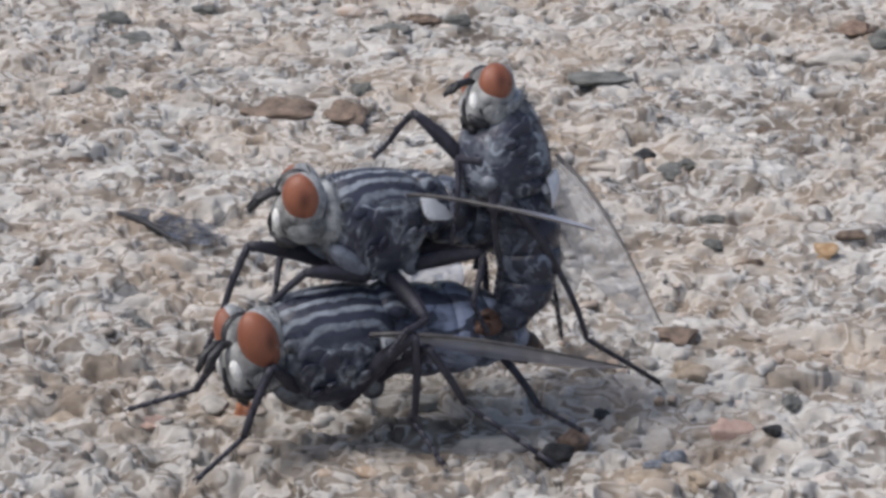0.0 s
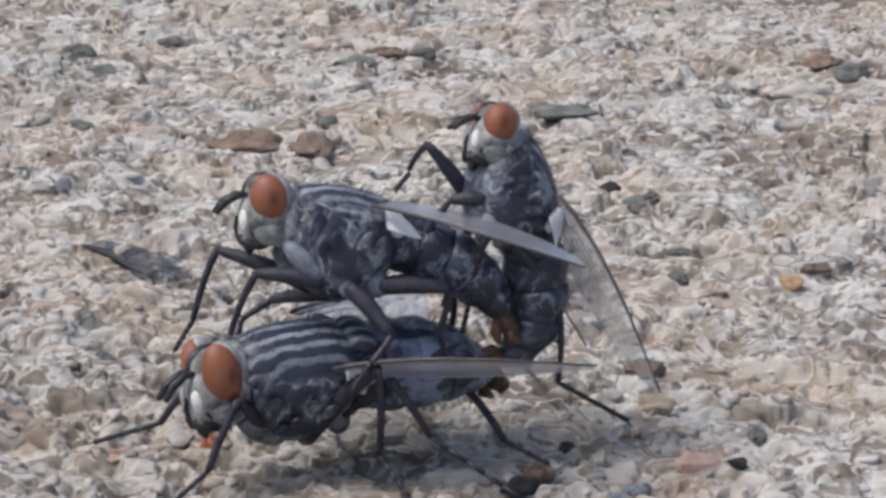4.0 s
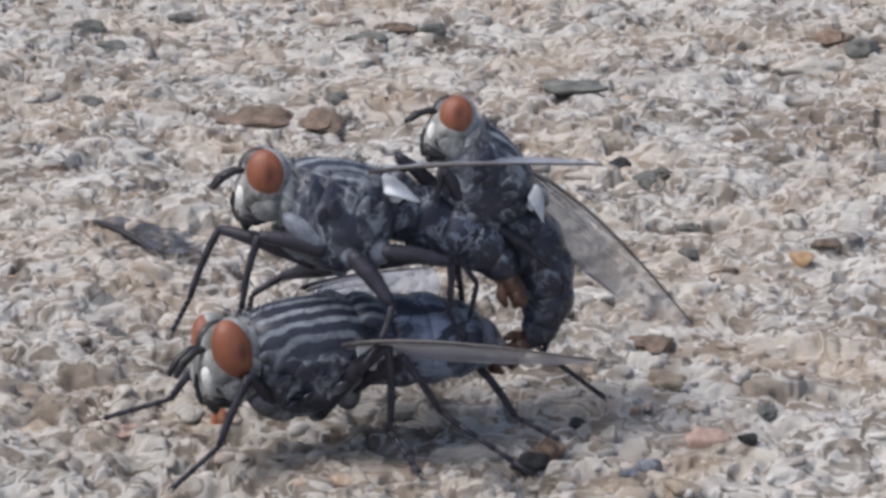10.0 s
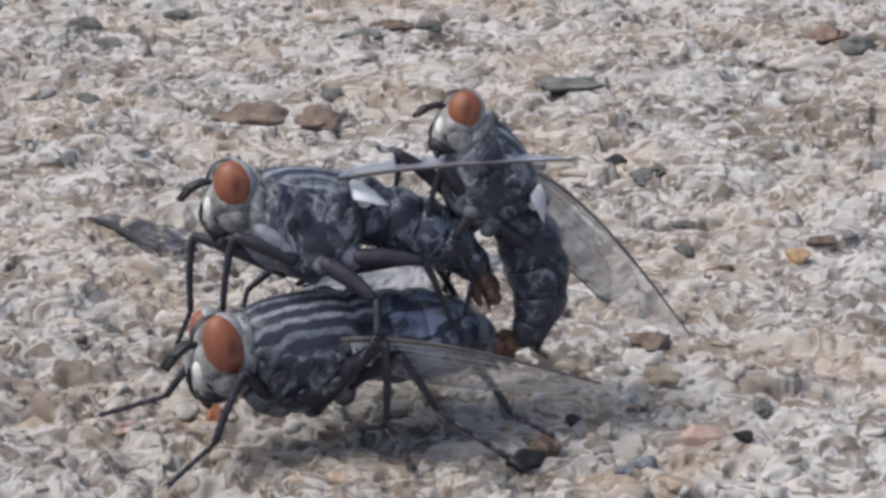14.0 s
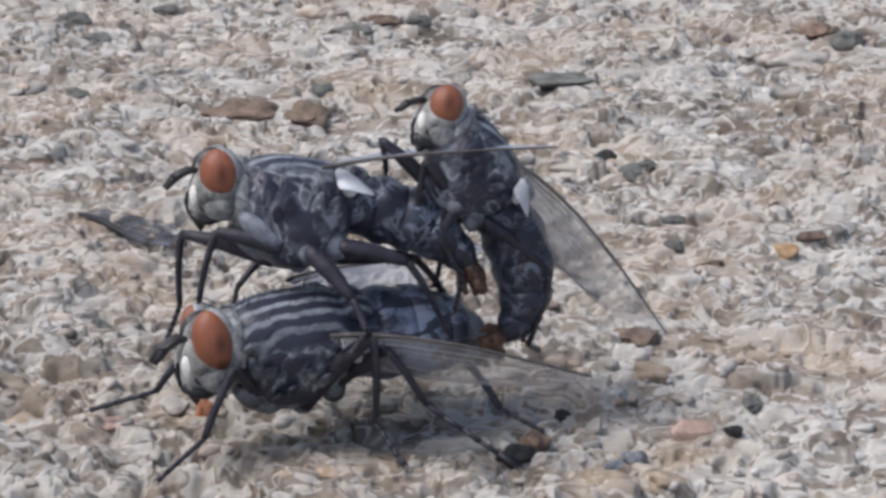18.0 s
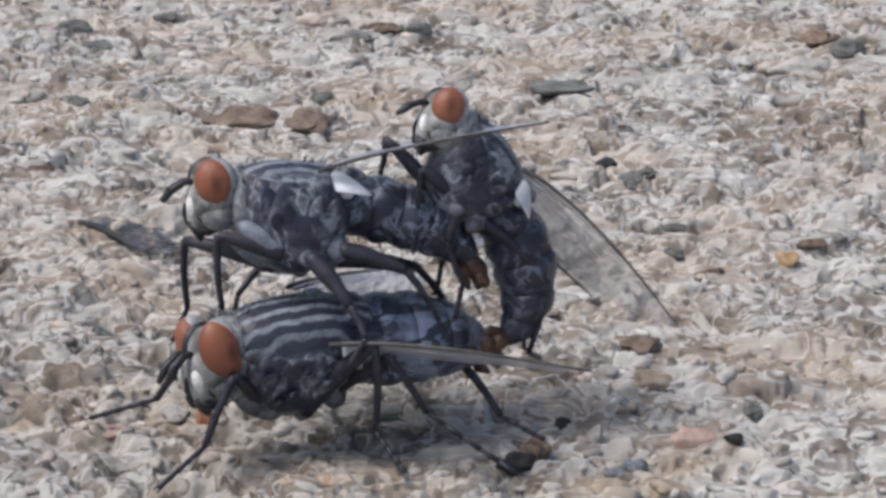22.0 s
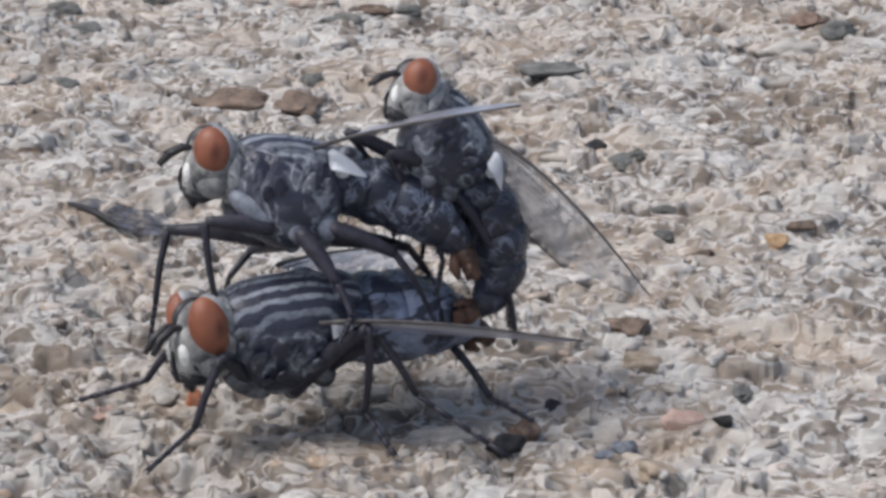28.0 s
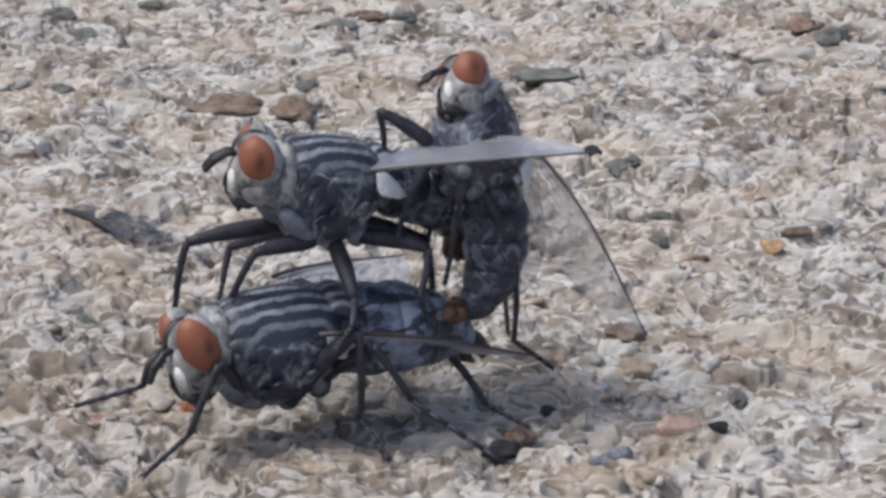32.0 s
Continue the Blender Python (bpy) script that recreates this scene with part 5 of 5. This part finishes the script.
UP_HEAD = [
    (0, pose(0.00202, 0.00000, 0.00028, 2.0, 54.3, -15.5)),
    (0.5, pose(0.00202, 0.00000, 0.00028, 1.6, 50.7, -16.1)),
    (1, pose(0.00202, 0.00000, 0.00028, 3.1, 56.1, -14.5)),
    (1.5, pose(0.00202, 0.00000, 0.00028, 1.7, 53.2, -3.8)),
    (2, pose(0.00202, 0.00000, 0.00028, 1.7, 53.2, -4.1)),
    (2.5, pose(0.00202, 0.00000, 0.00028, 1.7, 53.3, -4.3)),
    (3, pose(0.00202, 0.00000, 0.00028, 1.4, 51.8, -6.1)),
    (3.5, pose(0.00202, 0.00000, 0.00028, 1.2, 52.0, -6.8)),
    (5.5, pose(0.00202, 0.00000, 0.00028, 0.0, 49.7, -10.3)),
    (6, pose(0.00202, 0.00000, 0.00028, 0.0, 48.1, -10.1)),
    (6.5, pose(0.00202, 0.00000, 0.00028, 0.0, 47.6, -10.2)),
    (7, pose(0.00202, 0.00000, 0.00028, 0.0, 48.7, -10.1)),
    (7.5, pose(0.00202, 0.00000, 0.00028, 0.0, 49.6, -10.2)),
    (8, pose(0.00202, 0.00000, 0.00028, 0.0, 43.0, -11.3)),
    (8.5, pose(0.00202, 0.00000, 0.00028, 0.0, 35.3, -11.6)),
    (9, pose(0.00202, 0.00000, 0.00028, 0.0, 34.4, -11.6)),
    (10, pose(0.00202, 0.00000, 0.00028, 0.0, 33.9, -11.5)),
    (11, pose(0.00202, 0.00000, 0.00028, 0.0, 34.9, -11.5)),
    (11.5, pose(0.00202, 0.00000, 0.00028, 0.0, 40.0, -11.0)),
    (12, pose(0.00202, 0.00000, 0.00028, 0.0, 49.7, -10.2)),
    (12.5, pose(0.00202, 0.00000, 0.00028, 0.0, 50.5, -10.2)),
    (13, pose(0.00202, 0.00000, 0.00028, 0.0, 38.3, -11.5)),
    (13.5, pose(0.00202, 0.00000, 0.00028, 0.0, 38.7, -11.5)),
    (15.5, pose(0.00202, 0.00000, 0.00028, 0.0, 37.2, -11.6)),
    (16, pose(0.00202, 0.00000, 0.00028, 0.0, 36.1, -11.5)),
    (17, pose(0.00202, 0.00000, 0.00028, 0.0, 37.8, -11.4)),
    (18, pose(0.00202, 0.00000, 0.00028, 0.0, 37.8, -11.4)),
    (19, pose(0.00202, 0.00000, 0.00028, 0.0, 37.3, -11.3)),
    (19.5, pose(0.00202, 0.00000, 0.00028, 0.0, 37.5, -11.5)),
    (20, pose(0.00202, 0.00000, 0.00028, 0.0, 44.7, -10.5)),
    (20.5, pose(0.00202, 0.00000, 0.00028, 0.0, 42.8, -11.5)),
    (21, pose(0.00202, 0.00000, 0.00028, 0.0, 38.3, -11.4)),
    (22, pose(0.00202, 0.00000, 0.00028, 0.0, 37.6, -11.3)),
    (23, pose(0.00202, 0.00000, 0.00028, 0.0, 40.4, -11.4)),
    (24, pose(0.00202, 0.00000, 0.00028, 0.0, 39.4, -11.5)),
    (25, pose(0.00202, 0.00000, 0.00028, 0.0, 38.0, -11.5)),
    (26, pose(0.00202, 0.00000, 0.00028, 0.0, 39.8, -11.3)),
    (26.5, pose(0.00202, 0.00000, 0.00028, 0.0, 41.1, -11.2)),
    (28.5, pose(0.00202, 0.00000, 0.00028, 0.0, 37.0, -11.8)),
    (29, pose(0.00202, 0.00000, 0.00028, 0.0, 42.3, -11.5)),
    (29.5, pose(0.00202, 0.00000, 0.00028, 0.0, 41.1, -11.1)),
    (30, pose(0.00202, 0.00000, 0.00028, 0.0, 37.6, -10.9)),
    (30.5, pose(0.00202, 0.00000, 0.00028, 0.0, 39.3, -11.2)),
    (31, pose(0.00202, 0.00000, 0.00028, 0.0, 49.7, -15.3)),
    (31.5, pose(0.00202, 0.00000, 0.00028, 0.0, 44.2, -11.3)),
    (32, pose(0.00202, 0.00000, 0.00028, 0.0, 55.4, -23.9)),
]


def place(rows, t):
    """The pose between two rows."""
    for (t0, m0), (t1, m1) in zip(rows, rows[1:]):
        if t <= t1:
            return m0.lerp(m1, 0 if t1 == t0 else max(0, (t - t0) / (t1 - t0)))
    return rows[-1][1]


def aim(a, b, pole):
    """The pose at a with its x axis towards b and z leaning to pole."""
    d = (b - a).normalized()
    s = pole.cross(d).normalized()
    return Matrix.Translation(a) @ Matrix((d, s, d.cross(s))).transposed().to_4x4()


def bone(ln, r0, r1):
    """A tapering leg segment along +x."""
    n = 9
    bm = tube([(ln * i / n, 0, 0.03 * ln * math.sin(math.pi * i / n)) for i in range(n + 1)], [(r0 + (r1 - r0) * i / n) * (1 + 0.35 * math.sin(math.pi * i / n) * (r0 > 0.2)) for i in range(n + 1)], 9)
    # stiff spines
    rs = random.Random(int(ln * 1000))
    for _ in range(int(ln * 9)):
        f, t = rs.uniform(0.08, 0.98), rs.uniform(0, 2 * math.pi)
        r = r0 + (r1 - r0) * f
        o = Vector((0, math.cos(t), math.sin(t)))
        p = Vector((ln * f, 0, 0.03 * ln * math.sin(math.pi * f))) + o * r * 0.8
        h = rs.uniform(0.18, 0.42)
        tube([p, p + o * h * 0.6 + Vector((h * 0.35, 0, 0)), p + o * h * 0.85 + Vector((h * 0.8, 0, 0))], [0.022, 0.016, 0.004], 3, bm)
    return bm


def tarsus(ln):
    """Five short joints, widening to the claws."""
    bm = bmesh.new()
    for i in range(5):
        tube([(ln * (i / 5), 0, 0), (ln * (i + 0.5) / 5, 0, 0), (ln * (i + 1.04) / 5, 0, 0)], [0.095, 0.105, 0.125], 7, bm)
    for s in (1, -1):
        tube([(ln * 0.97, 0.05 * s, 0), (ln * 1.04, 0.12 * s, 0.03), (ln * 1.09, 0.13 * s, -0.06)], [0.05, 0.035, 0.01], 4, bm)
    return bm


LEGS = []


def leg(thing, rows, kind, hip, knee, ankle, tip, shifts=((0, 0, 0, 0), (32, 0, 0, 0)), ref=9.0, thick=False, pole=None):
    """A leg in three segments; its ankle and tip stay where they stand while the body moves."""
    fly, k = thing["fly"], thing["k"]
    hip, knee, ankle, tip = [Vector(v) * MM for v in (hip, knee, ankle, tip)]
    m9 = place(rows, ref)
    h9 = m9 @ hip
    a, b, c = (knee - h9).length, (ankle - knee).length, (tip - ankle).length
    fem = part("femur", bone(a / MM, (0.33 if thick else 0.25) * k, (0.19 if thick else 0.155) * k), M_LEG, fly, kind + " leg")
    tib = part("tibia", bone(b / MM, 0.165 * k, 0.125 * k), M_LEG, fem)
    tar = part("tarsus", tarsus(c / MM), M_LEG, fem)
    pole_local = Vector(pole) if pole else m9.inverted().to_3x3() @ (knee - (h9 + ankle) / 2)
    LEGS.append((fem, tib, tar, rows, hip, pole_local, ankle, tip, a, b, shifts))


def bend_leg(fem, tib, tar, rows, hip, pole_local, ankle, tip, a, b, shifts):
    out = [], [], []
    for t, body in rows:
        inv = body.inverted()
        ts = [r[0] for r in shifts]
        off = Vector([float(np.interp(t, ts, [r[i] for r in shifts])) for i in (1, 2, 3)]) * MM
        shove = Vector([float(np.interp(t, ts, [r[i] for r in shifts])) for i in (4, 5, 6)]) * MM if len(shifts[0]) > 4 else off * 0.3
        h, an, tp = Vector(hip), inv @ (ankle + off), inv @ (tip + shove)
        d = an - h
        dist = min(max(d.length, abs(a - b) * 1.02), (a + b) * 0.995)
        d.normalize()
        an = h + d * dist
        x = (a * a - b * b + dist * dist) / (2 * dist)
        y = math.sqrt(max(0.0, a * a - x * x))
        side = pole_local - d * pole_local.dot(d)
        kn = h + d * x + side.normalized() * y
        f = aim(h, kn, pole_local)
        fi = f.inverted()
        out[0].append((t, f))
        out[1].append((t, fi @ aim(kn, an, pole_local)))
        out[2].append((t, fi @ aim(an, tp, pole_local)))
    for ob, rr in zip((fem, tib, tar), out):
        walk(ob, rr)


def legs():
    leg(fly_low, LOW, "front", (1.34, 1.06, -2.13), (-3.55, -3.6, 4.04), (-4.68, -4.0, 1.26), (-6.41, -5.39, 0.1))
    leg(fly_low, LOW, "front", (1.34, -1.06, -2.13), (-5.71, 1.0, 2.77), (-6.93, 1.3, 1.08), (-9.66, 1.64, 0.1))
    leg(fly_low, LOW, "middle", (-0.34, 1.29, -2.46), (2.0, -2.9, 5.09), (1.92, -2.4, 1.26), (3.09, -3.91, 0.1), thick=True)
    leg(fly_low, LOW, "middle", (-0.45, -1.18, -2.24), (-0.97, 3.2, 3.87), (-0.36, 5.0, 1.17), (-1.13, 6.73, 0.1))
    leg(fly_low, LOW, "hind", (-1.9, 1.06, -1.79), (2.5, -2.6, 4.45), (3.93, -2.4, 2.03), (7.44, -3.97, 0.1))
    leg(fly_low, LOW, "hind", (-1.9, -1.06, -1.79), (5.34, 2.2, 2.29), (6.93, 0.86, 0.5), (8.6, -0.53, 0.1))
    leg(fly_mid, MID, "front", (0.6, 0.95, -2.3), (-2.98, -1.6, 9.29), (-3.6, -1.95, 6.3), (-4.24, -2.2, 5.4), ((0, -0.73, 0.55, -1.22, -1.2, 0.4, -1.36), (3, -0.44, 1.25, -1.14, -0.48, 1.1, -1.52), (6, -0.25, 0.65, 0.07, -0.1, 0.5, -0.21), (9, -0.16, 0.65, -0.17, -0.05, 0.5, -0.35), (12, -0.44, 0.2, -0.43, -0.24, -0.3, -0.72), (16, -1.11, 0.75, -0.54, -0.92, 0.6, -0.91), (19, -1.51, 1.25, -0.48, -1.16, 1.1, -0.86), (22, -0.47, 0.75, -0.34, -0.13, 0.6, -0.83), (25, -0.98, 0.15, -0.48, -0.67, 0, -0.85), (29, -0.14, -0.15, -0.3, 0.2, -0.3, -0.78), (31, 0.52, 0.65, -0.14, 0.66, 0.5, -0.99), (32, 0.27, 0.65, -0.93, 0.35, 0.5, -1.54)), thick=True)
    leg(fly_mid, MID, "front", (0.6, -0.95, -2.3), (-4.89, 1.3, 7.97), (-6.0, 0.9, 5.15), (-6.68, 0.4, 3.98), ((0, 0.36, -2.0, 0.05, -0.03, -1.9, -1.02), (3, 0.48, 0.6, 0.25, -0.34, 0.7, -0.74), (6, 0.43, -0.4, 0.87, 0.08, -0.3, 0.03), (9, -0.2, 0.6, 0.35, -0.44, 0.7, -0.27), (12, 0.22, -0.7, 0.43, 0.04, -0.6, 0.19), (16, -0.19, 0.7, -0.76, -0.13, 0.8, -1.57), (19, 0.17, 1.2, -0.52, -0.08, 1.3, -1.52), (22, 0.3, 1.6, -0.6, 0, 1.7, -1.6), (25, -0.44, 1.5, -0.7, -0.35, 1.6, -1.33), (29, -0.63, -0.1, -0.51, -0.2, 0, -1.48), (31, 0.65, 0.4, -0.22, -0.13, 0.5, -1.38), (32, 0.58, -0.9, -0.28, 0.14, -0.8, -1.85)), thick=True)
    leg(fly_mid, MID, "middle", (-0.4, 1.05, -2.3), (2.11, -2.4, 6.5), (1.63, -3.0, 5.32), (1.01, -3.2, 4.45), thick=True)
    leg(fly_mid, MID, "middle", (-0.4, -1.05, -2.3), (-2.43, 3.2, 5.63), (-3.69, 3.0, 4.92), (-3.92, 2.6, 3.85), thick=True)
    leg(fly_mid, MID, "hind", (-1.6, 0.95, -2.0), (4.41, -0.6, 7.59), (4.24, -0.5, 5.54), (4.84, -0.5, 4.3), thick=True)
    leg(fly_mid, MID, "hind", (-1.6, -0.95, -2.0), (4.53, 2.9, 6.66), (4.81, 3.0, 4.44), (5.68, 3.0, 3.45), thick=True)
    leg(fly_up, UP, "front", (0.52, 0.77, -1.81), (4.19, 0.6, 11.04), (3.59, 0.4, 8.81), (3.41, 0.3, 7.73), thick=True)
    leg(fly_up, UP, "front", (0.43, -0.6, -1.89), (4.13, 1.29, 12.65), (3.39, 2.2, 11.15), (2.83, 1.9, 10.47), ((0, -2.42, 0, 0.21, -2.44, 0, 0.4), (1, 0.28, -0.4, 0.27, -0.17, -0.4, 0.23), (2, 0, 0, 0, 0, 0, 0), (6, -0.51, 0.4, 0.36, -0.44, 0.4, 0.61), (9, -0.77, 0, -1.36, -0.43, 0, -1.05), (13, -1.04, 0, -1.29, -0.7, 0, -1.1), (16, -0.91, 0, -1.41, -0.58, 0, -1.22), (21, -1.26, 0.8, -0.86, -0.88, 0.8, -0.8), (24, -1.19, 0.4, -0.74, -0.81, 0.4, -0.55), (26, -1.48, 0.8, -0.85, -1.12, 0.8, -0.66), (29, -1.43, -0.8, -0.88, -0.98, -0.8, -0.81), (31, -0.78, 0, 0.26, -0.55, 0, 0.45), (32, -0.52, -0.4, -0.08, -0.14, -0.4, 0.04)), ref=2.0, thick=True, pole=(0.70, 0.666, 0.258))
    leg(fly_up, UP, "middle", (-0.34, 0.9, -1.72), (4.53, 0.3, 8.09), (5.38, 0.2, 6.46), (5.09, 0.2, 5.02))
    leg(fly_up, UP, "middle", (-0.34, -0.9, -1.72), (4.88, 3.8, 7.55), (4.54, 3.8, 5.85), (4.31, 3.8, 4.62))
    leg(fly_up, UP, "hind", (-1.46, 0.82, -1.38), (9.1, 1.2, 6.09), (8.05, 1.2, 3.13), (10.59, 3.93, 0.1), ((0, 1.0, 0, -0.2, 1.7, 0, 0), (3.5, 1.2, 0, -0.3, 1.8, 0, 0), (5.5, 0, 0, 0, 0, 0, 0), (11, 0, 0, 0, 0, 0, 0), (12, 0, 0, 0, -1.7, 4, 0), (28.5, 0, 0, 0, -1.7, 4, 0), (29, 0, 0, 0, -0.3, 1, 0), (32, 0, 0, 0, -0.6, 1.5, 0)))
    leg(fly_up, UP, "hind", (-1.46, -0.82, -1.38), (8.11, 4.6, 5.55), (8.03, 5.0, 3.17), (8.04, 9.3, 0.1))


def motions():
    neck = Vector((2.2, 0, -0.14)) * 1.12 * MM
    walk(fly_mid["head"], MID_HEAD)
    walk(fly_up["head"], UP_HEAD)
    walk(fly_low["head"], [(t, pose(*neck, 28, nod, turn + 6)) for t, nod, turn in ((0, 2, 5), (1, 10, 4), (2, 0, 0), (3, 0, -2), (5.5, 0, 0), (6, 0, 0), (7, 2, -2), (8, 0, -8), (9, 0, -3), (10, 0, -2), (11, -6, -2), (12, 2, -2), (13, 3, -8), (16, 3, -10), (19, 2, -12), (20, 2, -6), (21, 2, 0), (23, 3, 8), (24, 2, 5), (26, 2, 2), (28.5, -4, 0), (29, -8, 0), (30, 0, 0), (31, 12, 2), (32, 14, 2))])
    walk(fly_low["fly"], LOW)
    walk(fly_mid["fly"], MID)
    walk(fly_up["fly"], UP)
    walk(fly_low["left"], LOW_WING)
    walk(fly_mid["left"], MID_WING)
    walk(fly_up["left"], UP_WING)
    for chain in LEGS:
        bend_leg(*chain)


legs()
motions()
